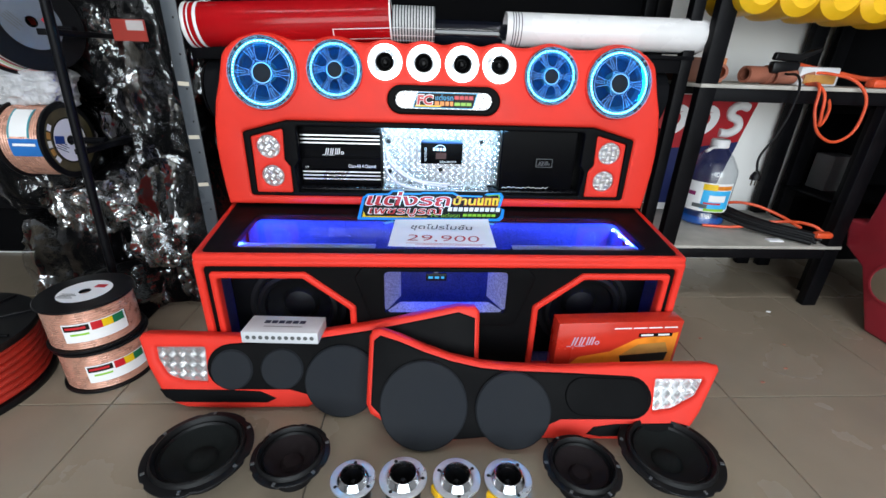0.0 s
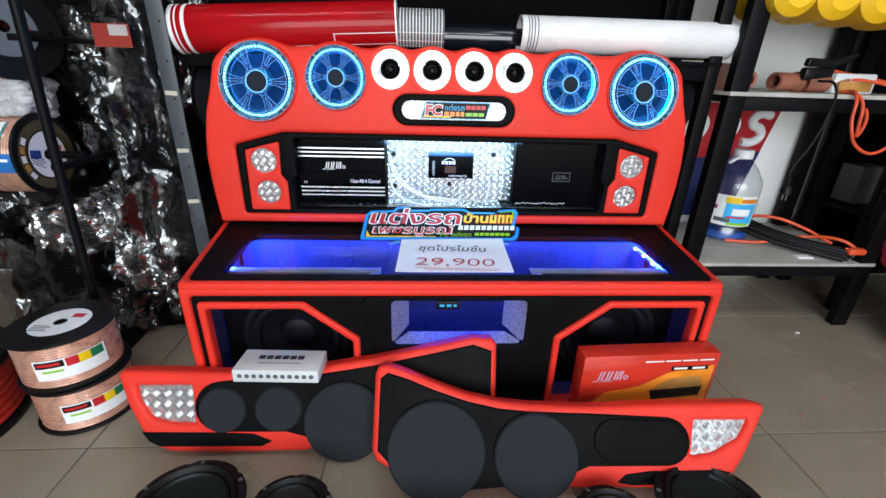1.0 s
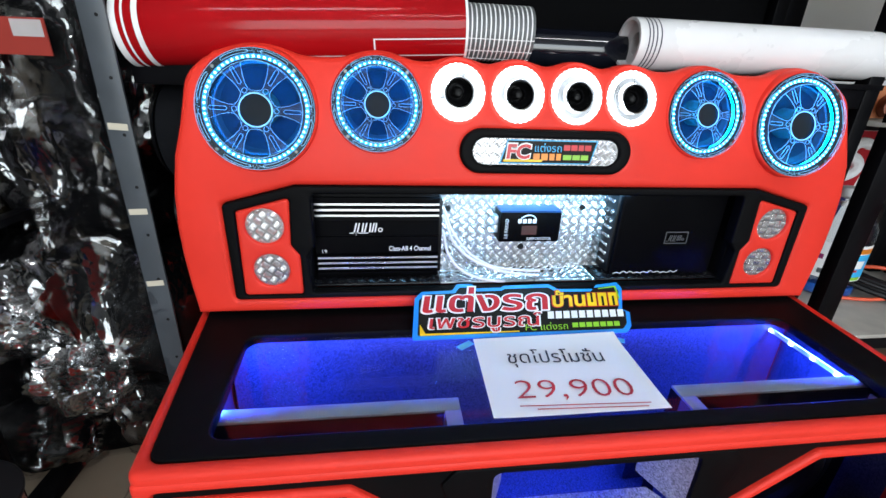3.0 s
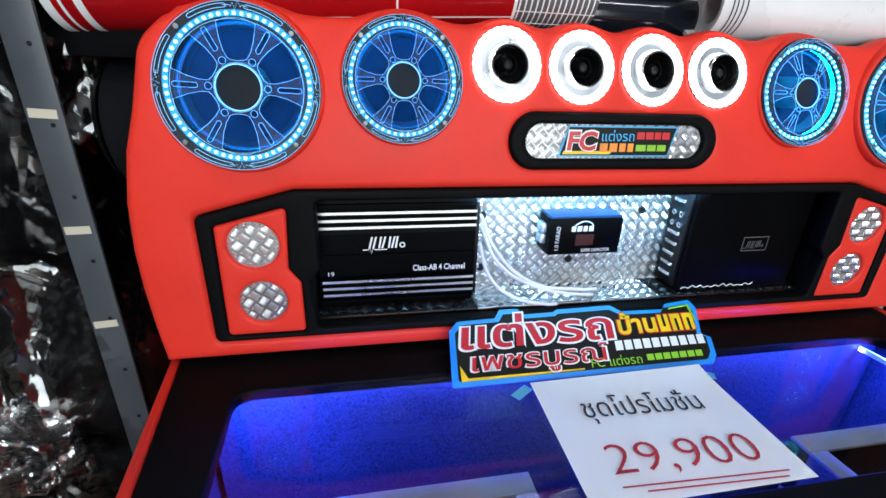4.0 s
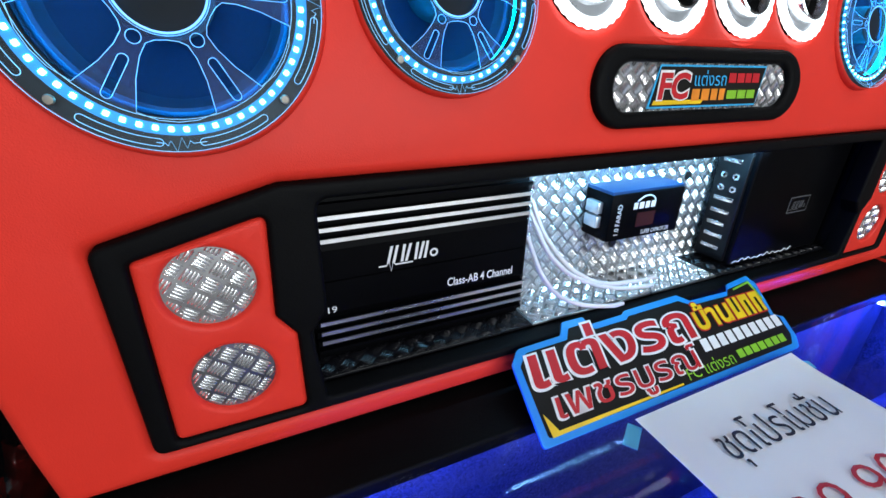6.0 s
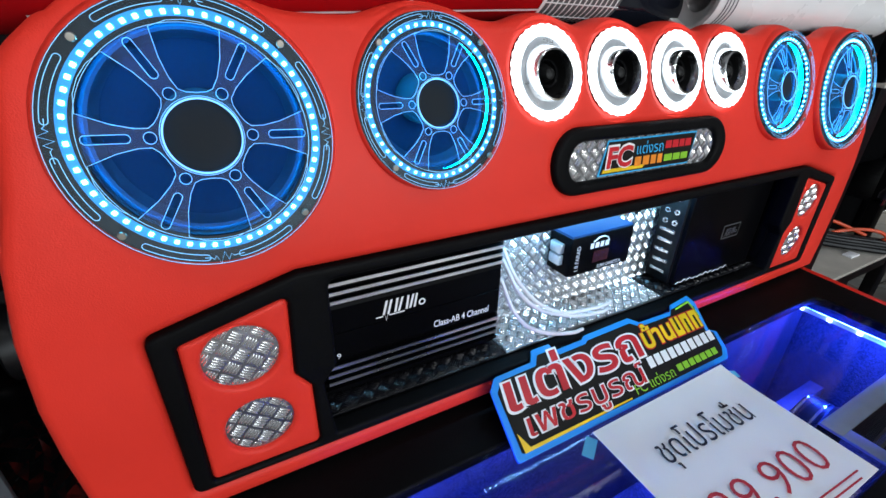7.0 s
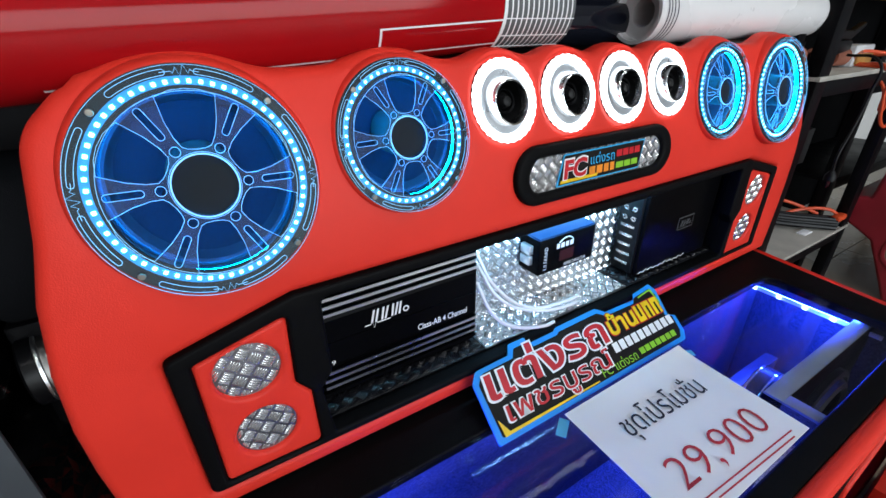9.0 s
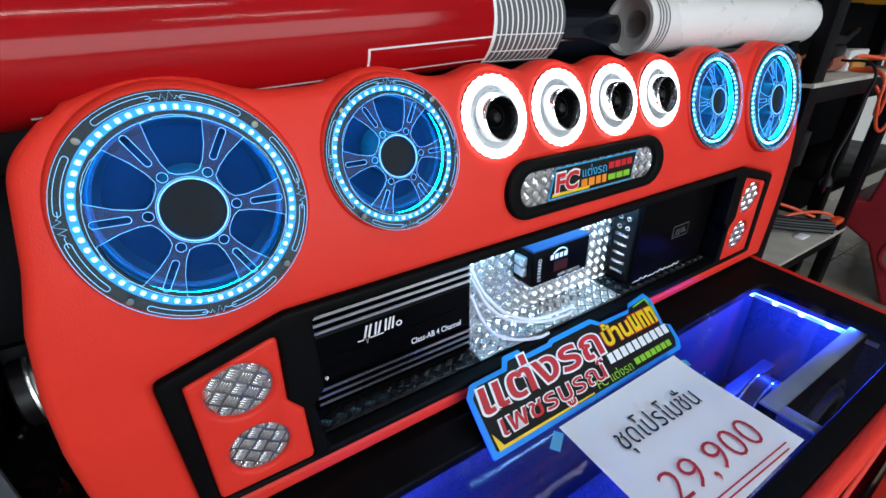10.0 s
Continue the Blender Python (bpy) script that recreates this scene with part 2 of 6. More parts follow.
def block(x0, x1, y0, y1, z0, z1, bevel=0.002, seg=2):
    bm = bmesh.new()
    bmesh.ops.create_cube(bm, size=1)
    bmesh.ops.transform(bm, verts=bm.verts, matrix=Matrix.Translation(((x0 + x1) / 2, (y0 + y1) / 2, (z0 + z1) / 2))
                        @ Matrix.Diagonal((x1 - x0, y1 - y0, z1 - z0, 1)))
    if bevel > 0:
        bmesh.ops.bevel(bm, geom=bm.edges[:], offset=bevel, segments=seg, profile=0.5, affect="EDGES")
    return bm


def lathe(profile, seg=48, close=False):
    """Turns (radius, depth) pairs about the y axis; depth runs along y, the front faces -y."""
    bm = bmesh.new()
    rings = []
    for r, y in profile:
        if r < 1e-6:
            rings.append([bm.verts.new((0, y, 0))])
        else:
            rings.append([bm.verts.new((r * math.cos(2 * math.pi * i / seg), y, r * math.sin(2 * math.pi * i / seg)))
                          for i in range(seg)])
    pairs = list(zip(rings, rings[1:])) + ([(rings[-1], rings[0])] if close else [])
    for a, b in pairs:
        for i in range(seg):
            j = (i + 1) % seg
            q = [a[i % len(a)], a[j % len(a)], b[j % len(b)], b[i % len(b)]]
            q = list(dict.fromkeys(q))
            if len(q) > 2:
                bm.faces.new(q)
    bmesh.ops.recalc_face_normals(bm, faces=bm.faces)
    return bm


UP = Matrix.Rotation(radians(-90), 4, "X")      # turns a lathe whose front is -y to face up


def circle(cx, cz, r, n=48, a0=0.0, a1=360.0):
    full = abs(a1 - a0) >= 360
    k = n if full else n + 1
    return [(cx + r * math.cos(radians(a0 + (a1 - a0) * i / n)), cz + r * math.sin(radians(a0 + (a1 - a0) * i / n)))
            for i in range(k)]


def rounded(points, seg=6):
    """A polygon of (x, z, radius) corners with its corners rounded."""
    out, n = [], len(points)
    for i, (x, z, r) in enumerate(points):
        p = Vector((x, z))
        a = Vector(points[i - 1][:2]) - p
        b = Vector(points[(i + 1) % n][:2]) - p
        if r <= 0:
            out.append((x, z))
            continue
        half = a.angle(b) / 2
        cut = min(r / math.tan(half), a.length * 0.48, b.length * 0.48)
        s, e = p + a.normalized() * cut, p + b.normalized() * cut
        for k in range(seg + 1):
            t = k / seg
            q = s * (1 - t) ** 2 + p * 2 * t * (1 - t) + e * t ** 2
            out.append((q.x, q.y))
    return out


def rect(x0, x1, z0, z1, r=0.0):
    return rounded([(x0, z0, r), (x1, z0, r), (x1, z1, r), (x0, z1, r)])


def stadium(cx, cz, w, h):
    r = h / 2
    return circle(cx + w / 2 - r, cz, r, 16, -90, 90) + circle(cx - w / 2 + r, cz, r, 16, 90, 270)


def to_mesh_data(curve):
    ob = bpy.data.objects.new("temp", curve)
    scene.collection.objects.link(ob)
    deps = bpy.context.evaluated_depsgraph_get()
    mesh = bpy.data.meshes.new_from_object(ob.evaluated_get(deps))
    bpy.data.objects.remove(ob)
    bpy.data.curves.remove(curve)
    return mesh


def tread_bars(x0, x1, z0, z1, inside, size=0.0165):
    """Raised bars of a tread plate: blocks of five, each block turned against its neighbours; front faces -y."""
    verts, faces = [], []
    h = size * 0.7071
    n = int(((x1 - x0) + (z1 - z0)) / h) + 3
    for i in range(-n, n + 1):
        for j in range(-n, n + 1):
            bx, bz = (x0 + x1) / 2 + (i + j) * h, (z0 + z1) / 2 + (i - j) * h
            if not (x0 - size < bx < x1 + size and z0 - size < bz < z1 + size):
                continue
            s = 0.7071 if (i + j) % 2 else -0.7071
            for k in range(5):
                o = (k - 2) * size * 0.19
                cx, cz = bx - s * o, bz + 0.7071 * o
                w = size * 0.080
                steps = [e * size * 0.0860 for e in range(-5, 6)]
                ok = [e for e in steps if inside(cx + 0.7071 * e, cz + s * e)]
                if len(ok) < 4:
                    continue
                a, shift = (ok[-1] - ok[0]) / 2, (ok[-1] + ok[0]) / 2
                cx, cz = cx + 0.7071 * shift, cz + s * shift
                base = len(verts)
                for u, v, d in ((-a, 0, 0), (-a * 0.7, -w, 0), (a * 0.7, -w, 0), (a, 0, 0), (a * 0.7, w, 0), (-a * 0.7, w, 0), (-a * 0.72, 0, -0.0011), (a * 0.72, 0, -0.0011)):
                    verts.append((cx + 0.7071 * u - s * v, d, cz + s * u + 0.7071 * v))
                faces += [[base + q for q in f] for f in ((0, 1, 6), (1, 2, 7, 6), (2, 3, 7), (3, 4, 7), (4, 5, 6, 7), (5, 0, 6))]
    mesh = bpy.data.meshes.new("tread_bars")
    mesh.from_pydata(verts, [], faces)
    return mesh


STAND = Matrix(((1, 0, 0, 0), (0, 0, -1, 0), (0, 1, 0, 0), (0, 0, 0, 1)))   # drawing plane to the x-z plane, front to -y


def within(p, loop):
    """Whether a point lies inside a closed loop."""
    odd = False
    for a, b in zip(loop, [loop[-1], *loop[:-1]]):
        if (a.y > p.y) != (b.y > p.y) and p.x < (b.x - a.x) * (p.y - a.y) / (b.y - a.y) + a.x:
            odd = not odd
    return odd


def plate(outer, holes=(), depth=0.02, bevel=0.0, flat=False, res=4, inner=()):
    """A padded plate with holes: front face at y = 0 (or top face at z = 0 when flat), going back by depth."""
    bevel = min(bevel, depth * 0.49)
    steps = [(0.0, 0.0)] if bevel <= 0 else [(bevel * (1 - math.sin(a)), bevel * (1 - math.cos(a))) for a in (math.pi / 2 * k / res for k in range(res + 1))]
    levels = steps + [(i, depth - d) for i, d in reversed(steps)]
    bm = bmesh.new()
    fronts, backs = [], []
    for k, loop in enumerate((outer, *holes)):
        pts = [Vector(p) for p in loop]
        pts = [p for i, p in enumerate(pts) if (p - pts[i - 1]).length > 1e-6]
        area = sum(a.cross(b) for a, b in zip(pts, [*pts[1:], pts[0]]))
        if (area > 0) == (k > 0):
            pts.reverse()
        ins = []
        for i, p in enumerate(pts):
            d0, d1 = (p - pts[i - 1]).normalized(), (pts[(i + 1) % len(pts)] - p).normalized()
            n0, n1 = Vector((-d0.y, d0.x)), Vector((-d1.y, d1.x))
            m = n0 + n1
            m = m / max(0.35, m.length_squared / 2) if m.length > 1e-6 else n0
            ins.append(m)
        rings = [[bm.verts.new((*(p + q * inset), -down)) for p, q in zip(pts, ins)] for inset, down in levels]
        n = len(pts)
        for a, b in zip(rings, rings[1:]):
            for i in range(n):
                j = (i + 1) % n
                bm.faces.new([a[i], b[i], b[j], a[j]])
        fronts.append(rings[0])
        backs.append(rings[-1])
    for loops, up in ((fronts, True), (backs, False)):
        vs = [v for loop in loops for v in loop]
        edges, base = [], 0
        for loop in loops:
            edges += [(base + i, base + (i + 1) % len(loop)) for i in range(len(loop))]
            base += len(loop)
        vs += [bm.verts.new((*p, vs[0].co.z)) for p in inner]
        out = geometry.delaunay_2d_cdt([v.co.xy for v in vs], edges, [], 0, 1e-7)
        rims = [[v.co.xy for v in loop] for loop in loops]
        real = [vs[o[0]] if o else bm.verts.new((*c, vs[0].co.z)) for c, o in zip(out[0], out[3])]
        for f in out[2]:
            q = [real[i] for i in f]
            mid = sum((out[0][i] for i in f), Vector((0, 0))) / len(f)
            if len(set(q)) == len(q) and within(mid, rims[0]) and not any(within(mid, r) for r in rims[1:]):
                try:
                    bm.faces.new(q if up else q[::-1])
                except ValueError:
                    pass
    mesh = bpy.data.meshes.new("plate")
    bm.to_mesh(mesh)
    bm.free()
    if not flat:
        mesh.transform(STAND)
    return mesh


def tube(points, r, res=3, cyclic=False, smooth=True):
    cu = bpy.data.curves.new("tube", "CURVE")
    cu.dimensions, cu.bevel_depth, cu.bevel_resolution = "3D", r, res
    cu.use_fill_caps = True
    if smooth:
        sp = cu.splines.new("BEZIER")
        sp.bezier_points.add(len(points) - 1)
        for p, c in zip(sp.bezier_points, points):
            p.co, p.handle_left_type, p.handle_right_type = c, "AUTO", "AUTO"
        cu.resolution_u = 8
    else:
        sp = cu.splines.new("POLY")
        sp.points.add(len(points) - 1)
        for p, c in zip(sp.points, points):
            p.co = (*c, 1)
    sp.use_cyclic_u = cyclic
    return to_mesh_data(cu)


def lettering(body, width, height, thick=0.0006, grow=0.0, shear=0.0):
    """Flat lettering fitted to a width and height, standing in the x-z plane with its lower left corner at the origin."""
    cu = bpy.data.curves.new("text", "FONT")
    cu.body, cu.size, cu.extrude, cu.offset, cu.shear = body, 1.0, 0.0, grow, shear
    cu.resolution_u = 3
    mesh = to_mesh_data(cu)
    xs, ys = [v.co.x for v in mesh.vertices], [v.co.y for v in mesh.vertices]
    w, h = max(xs) - min(xs), max(ys) - min(ys)
    mesh.transform(Matrix.Diagonal((width / w, height / h, 1, 1)) @ Matrix.Translation((-min(xs), -min(ys), 0)))
    mesh.transform(STAND)
    return mesh


def bars(spans, z0, z1, y=0.0):
    """Plain bars in the x-z plane, one mesh."""
    bm = bmesh.new()
    for a, b in spans:
        bm.faces.new([bm.verts.new(c) for c in ((a, y, z0), (b, y, z0), (b, y, z1), (a, y, z1))])
    return bm


def lump(rx, ry, rz, seed, amount=0.25, size=2.2, sub=4, crease=0.06, boxy=0.0):
    """An uneven crumpled bag shape."""
    bm = bmesh.new()
    bmesh.ops.create_icosphere(bm, subdivisions=sub, radius=1)
    for v in bm.verts:
        d = v.co.normalized()
        s = Vector((seed * 3.1, seed * 1.7, seed * 0.9))
        k = 1 + amount * noise.noise(d * size + s) + crease * (1 - 2 * abs(noise.noise(d * size * 4.5 + s)))
        k += crease * 0.5 * (1 - 2 * abs(noise.noise(d * size * 11 + s)))
        q = max(abs(d.x), abs(d.y), abs(d.z)) ** -boxy
        v.co = Vector((d.x * rx, d.y * ry, d.z * rz)) * k * q
    return bm


# ---------------------------------------------------------------- the room
def tile_floor():
    root = single("floor", block(-4.2, 4.2, -3.6, 2.2, -0.12, -0.004, 0), GROUT,
                  "polished beige ceramic tile floor with thin dark joints", "floor", kind="structure")
    side, gap = 0.6, 0.003
    bm = block(gap / 2, side - gap / 2, gap / 2, side - gap / 2, -0.012, 0.0, 0.0015, 1)
    mesh = bpy.data.meshes.new("tile")
    bm.to_mesh(mesh)
    bm.free()
    finish(mesh, FLOOR)
    for i in range(-8, 6):
        for j in range(-7, 3):
            t = new("tile", mesh)
            t.location = (0.868 + i * side, 0.922 + j * side, 0)
            attach(t, root)


def room():
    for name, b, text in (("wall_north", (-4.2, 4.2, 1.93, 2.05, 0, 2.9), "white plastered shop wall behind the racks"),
                          ("wall_west", (-4.32, -4.2, -3.6, 2.05, 0, 2.9), "unseen side wall, grey to cut bounced light"),
                          ("wall_east", (4.2, 4.32, -3.6, 2.05, 0, 2.9), "unseen side wall, grey to cut bounced light")):
        single(name, block(*b, 0), WALL if "north" in name else LOW_BOUNCE_WALL, text, "wall", kind="structure")
    root = thing("wall_south", (0, -3.5, 0), "unseen shop front wall with a wide open doorway, grey to cut bounce", "wall", kind="structure")
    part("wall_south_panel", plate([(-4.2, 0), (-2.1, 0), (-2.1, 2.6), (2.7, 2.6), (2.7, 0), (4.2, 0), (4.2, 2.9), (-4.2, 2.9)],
                                   (), 0.12), LOW_BOUNCE_WALL, root, m=Matrix.Translation((0, -3.6, 0)))
    single("ceiling", block(-4.3, 4.3, -3.6, 2.05, 2.9, 3.0, 0), LOW_BOUNCE_WALL, "unseen plain ceiling, grey to cut bounced light", "ceiling", kind="structure")
    glow = mat("fluorescent_tube", (0.9, 0.9, 0.9), emit=(0.95, 0.98, 1.0), power=58, vary=0)
    for k, (x, y) in enumerate(((-0.9, 0.2), (1.1, 0.2), (0.1, -1.4))):
        lamp = thing("ceiling_light", (x, y, 2.9), "white fluorescent tube lamp fixed to the ceiling", "lamp", "ceiling tubes")
        part("housing", block(x - 0.62, x + 0.62, y - 0.03, y + 0.03, 2.85, 2.9, 0.004), WHITE_PAINT, lamp)
        part("lamp_tube", tube([(x - 0.6, y, 2.83), (x, y, 2.83), (x + 0.6, y, 2.83)], 0.016), glow, lamp)


room()


# ---------------------------------------------------------------- speaker parts
def wheel_windows(r0, r1, turn):
    """Six flared gaps between six spokes, and a slot and a bolt hole in each spoke."""
    gaps, slots, bolts = [], [], []
    for k in range(6):
        a = turn + 60 * k + 30
        loop = []
        for ang, r in ((-19, 0.44), (-12, 0.40), (0, 0.385), (12, 0.40), (19, 0.44), (21, 0.55), (20, 0.72), (17, 0.96),
                       (8, 0.985), (0, 0.99), (-8, 0.985), (-17, 0.96), (-20, 0.72), (-21, 0.55)):
            q = radians(a + ang)
            loop.append((r1 * r * math.cos(q), r1 * r * math.sin(q)))
        gaps.append(loop)
        s = radians(turn + 60 * k)
        c, d = math.cos(s), math.sin(s)
        slots.append([(u * c - v * d, u * d + v * c) for u, v in stadium(r1 * 0.76, 0, r1 * 0.36, r1 * 0.075)])
        bolts.append([(r0 * 1.19 * c + x, r0 * 1.19 * d + z) for x, z in circle(0, 0, r1 * 0.052, 14)])
    return gaps, slots, bolts


def outline_tubes(loops, r, y):
    bm = bmesh.new()
    for loop in loops:
        me = tube([(x, y, z) for x, z in loop], r, 1, True, False)
        bm.from_mesh(me)
        bpy.data.meshes.remove(me)
    return bm


def pulse(radius, a):
    """The heartbeat mark that joins two engraved slots on the ring."""
    pts = []
    for da, dr in ((-9, 0), (-6, 0), (-5, 0.25), (-4, -0.3), (-2, 0.9), (0, -0.7), (1.5, 0.5), (3, -0.3), (4, 0), (9, 0)):
        q = radians(a + da)
        pts.append(((radius + dr * 0.006) * math.cos(q), (radius + dr * 0.006) * math.sin(q)))
    return pts


def lit_speaker(parent, cx, cz, r, turn, leds, y=1.398):
    """Round speaker behind a clear engraved acrylic wheel with a ring of small cyan lamps."""
    at = Matrix.Translation((cx, y, cz))
    k = r / 0.11
    body = part("speaker", lathe([(r * 0.79, 0.005), (r * 0.775, 0.004), (r * 0.778, 0.0015), (r * 0.99, 0.002), (r, 0.006), (r * 0.99, 0.03), (r * 0.8, 0.03)], 72),
                BLACK_PLASTIC, parent, "round speaker with clear engraved acrylic wheel lit cyan", at)
    body["cx"] = cx
    part("collar", lathe([(r * 0.985, 0.0), (r * 1.0, 0.0005), (r * 1.02, 0.003), (r * 1.035, 0.008), (r * 1.045, 0.016), (r * 1.05, 0.026), (r * 0.99, 0.026)], 72), RED, body, "padded red collar", at)
    part("surround", lathe([(r * 0.84, 0.022), (r * 0.80, 0.022), (r * 0.78, 0.018), (r * 0.755, 0.0165), (r * 0.73, 0.018), (r * 0.71, 0.023), (r * 0.675, 0.0275)], 64),
         SURROUND_LIT, body, "rubber surround of the cone with the blue rim glow in its colour", at)
    part("cone", lathe([(r * 0.675, 0.0275), (r * 0.66, 0.029), (r * 0.3, 0.05), (0.0, 0.052)], 64),
         CONE, body, "dark speaker cone with blue lamp light in its colour", at)
    part("dust_cap", lathe([(r * 0.30, 0.046), (r * 0.285, 0.004), (r * 0.27, 0.001), (r * 0.2, 0.0), (0, -0.0005)], 40), HUB, body, "", at)
    gaps, slots, bolts = wheel_windows(r * 0.29, r * 0.80, turn)
    part("acrylic_wheel", plate(circle(0, 0, r * 0.985, 72), [*gaps, *bolts, *slots, circle(0, 0, r * 0.275, 40)], 0.003), ACRYLIC, body,
         "clear acrylic wheel-shaped grille", at @ Matrix.Translation((0, -0.006, 0)))
    part("hub_ring", lathe([(r * 0.262, -0.0062), (r * 0.270, -0.0066), (r * 0.276, -0.0062)], 48), ETCH, body, "", at)
    # Extra glowing ring, added behind the lip to light the cone
    part("led_strip", lathe([(r * 0.805, 0.005), (r * 0.805, 0.012)], 72), CONE_FILL, body, "added glowing ring that lights the cone blue", at)
    w = 0.00023 * k
    # Blue spill between the lamps is emitted by the tape itself
    part("led_tape", lathe([(r * 0.815, 0.0012), (r * 0.885, 0.0012)], 72), LED_SPILL, body, "tape under the small lamps, their blue spill set glowing", at)
    part("engraving", outline_tubes([*gaps, *slots, *bolts, circle(0, 0, r * 0.285, 48), circle(0, 0, r * 0.775, 72), circle(0, 0, r * 0.975, 72)], w, -0.0062),
         ETCH, body, "glowing engraved lines", at)
    ring, beat = [], []
    for q in range(4):
        for side in (-1, 1):
            a = turn + 90 * q + side * 21
            loop = [(r * 0.947, a - 13 + 26 * i / 10) for i in range(11)]
            loop += [(r * (0.924 + 0.023 * math.cos(t)), a + 13 + 1.5 * math.sin(t)) for t in (math.pi * k / 6 for k in range(1, 6))]
            loop += [(r * 0.901, a + 13 - 26 * i / 10) for i in range(11)]
            loop += [(r * (0.924 - 0.023 * math.cos(t)), a - 13 - 1.5 * math.sin(t)) for t in (math.pi * k / 6 for k in range(1, 6))]
            ring.append([(rr * math.cos(radians(b)), rr * math.sin(radians(b))) for rr, b in loop])
        beat.append(pulse(r * 0.925, turn + 90 * q))
    for loop in ring:
        part("engraved_slot", tube([(x, -0.0062, z) for x, z in loop], w * 1.2, 1, True, False), ETCH, body, "", at)
    for b in beat:
        part("heartbeat_mark", tube([(x, -0.0062, z) for x, z in b], w * 1.1, 1, False, False), ETCH, body, "", at)
    chip = bpy.data.meshes.new("led")
    bm = block(-0.0019 * k, 0.0019 * k, -0.001, 0.001, -0.0019 * k, 0.0019 * k, 0.0008, 2)
    bm.to_mesh(chip)
    bm.free()
    finish(chip, LED_CYAN)
    for i in range(leds):
        a = 2 * math.pi * i / leds
        ob = new("led", chip)
        ob.matrix_basis = Matrix.Translation((cx + r * 0.845 * math.cos(a), y + 0.0005, cz + r * 0.845 * math.sin(a))) @ Matrix.Rotation(-a, 4, "Y")
        attach(ob, body)
    screw = bpy.data.meshes.new("screw")
    bm = lathe([(0.0, -0.0012), (0.0028, -0.001), (0.0034, 0.001), (0.0, 0.001)], 12)
    bm.to_mesh(screw)
    bm.free()
    finish(screw, SCREW)
    for i in range(4):
        a = radians(turn + 46 + 90 * i)
        ob = new("screw", screw)
        ob.location = (cx + r * 0.925 * math.cos(a), y - 0.0075, cz + r * 0.925 * math.sin(a))
        attach(ob, body)


def lit_tweeter(parent, cx, cz, r=0.0525, y=1.398):
    at = Matrix.Translation((cx, y, cz))
    teeth = []
    for i in range(120):
        a = 2 * math.pi * i / 120
        rr = r * (1.0 + 0.014 * math.cos(30 * a))
        teeth.append((rr * math.cos(a), rr * math.sin(a)))
    body = part("tweeter", plate(teeth, [circle(0, 0, r * 0.79, 48)], 0.006, 0.0015), LED_WHITE, parent,
                "bullet tweeter with bright white light ring", at @ Matrix.Translation((0, -0.004, 0)))
    body["cx"] = cx
    part("dish", lathe([(r * 0.87, 0.001), (r * 0.80, 0.0008), (r * 0.72, 0.001), (r * 0.60, 0.0015), (r * 0.55, 0.0015)], 48), SATIN, body, "bright aluminium dish", at)
    part("horn_ring", lathe([(r * 0.60, 0.001), (r * 0.58, -0.008), (r * 0.54, -0.015), (r * 0.50, -0.016), (r * 0.46, -0.010), (r * 0.40, 0.02)], 48),
         CHROME, body, "turned aluminium horn ring", at)
    part("throat", lathe([(r * 0.465, -0.010), (r * 0.42, 0.005), (r * 0.30, 0.03), (0, 0.032)], 40), RUBBER, body, "", at)
    part("bullet", lathe([(r * 0.20, 0.03), (r * 0.20, 0.005), (r * 0.12, -0.006), (0, -0.01)], 32), RUBBER, body, "", at)
    part("phase_ring", lathe([(r * 0.26, 0.0), (r * 0.29, -0.002), (r * 0.30, 0.002), (r * 0.26, 0.004)], 32, True), BLACK_PLASTIC, body, "", at)


# ---------------------------------------------------------------- upper speaker console
SPK = ((-0.560, 0.8555, 0.1068), (-0.341, 0.871, 0.0868), (0.340, 0.871, 0.0868), (0.562, 0.8555, 0.1068))
TWT = (-0.186, -0.066, 0.055, 0.173)
CF = 1.40       # front face of the console


def hood(z):
    """How far the curved upper part falls back at a height."""
    return 0.83 * max(0.0, z - 0.722) ** 2


def hood_flat(z, cz):
    """The same for a flat round part centred at a height."""
    return hood(cz) + 1.66 * max(0.0, cz - 0.722) * (z - cz)


def crest(x):
    """Wavy top edge of the console, rising round every speaker."""
    zs = [0.950]
    for cx, cz, r in (*SPK, *((t, 0.897, 0.055) for t in TWT)):
        d = (r + 0.007) ** 2 - (x - cx) ** 2
        if d > 0:
            zs.append(cz + math.sqrt(d))
    m = max(zs)
    return m + 0.009 * math.log(sum(math.exp((z - m) / 0.009) for z in zs))


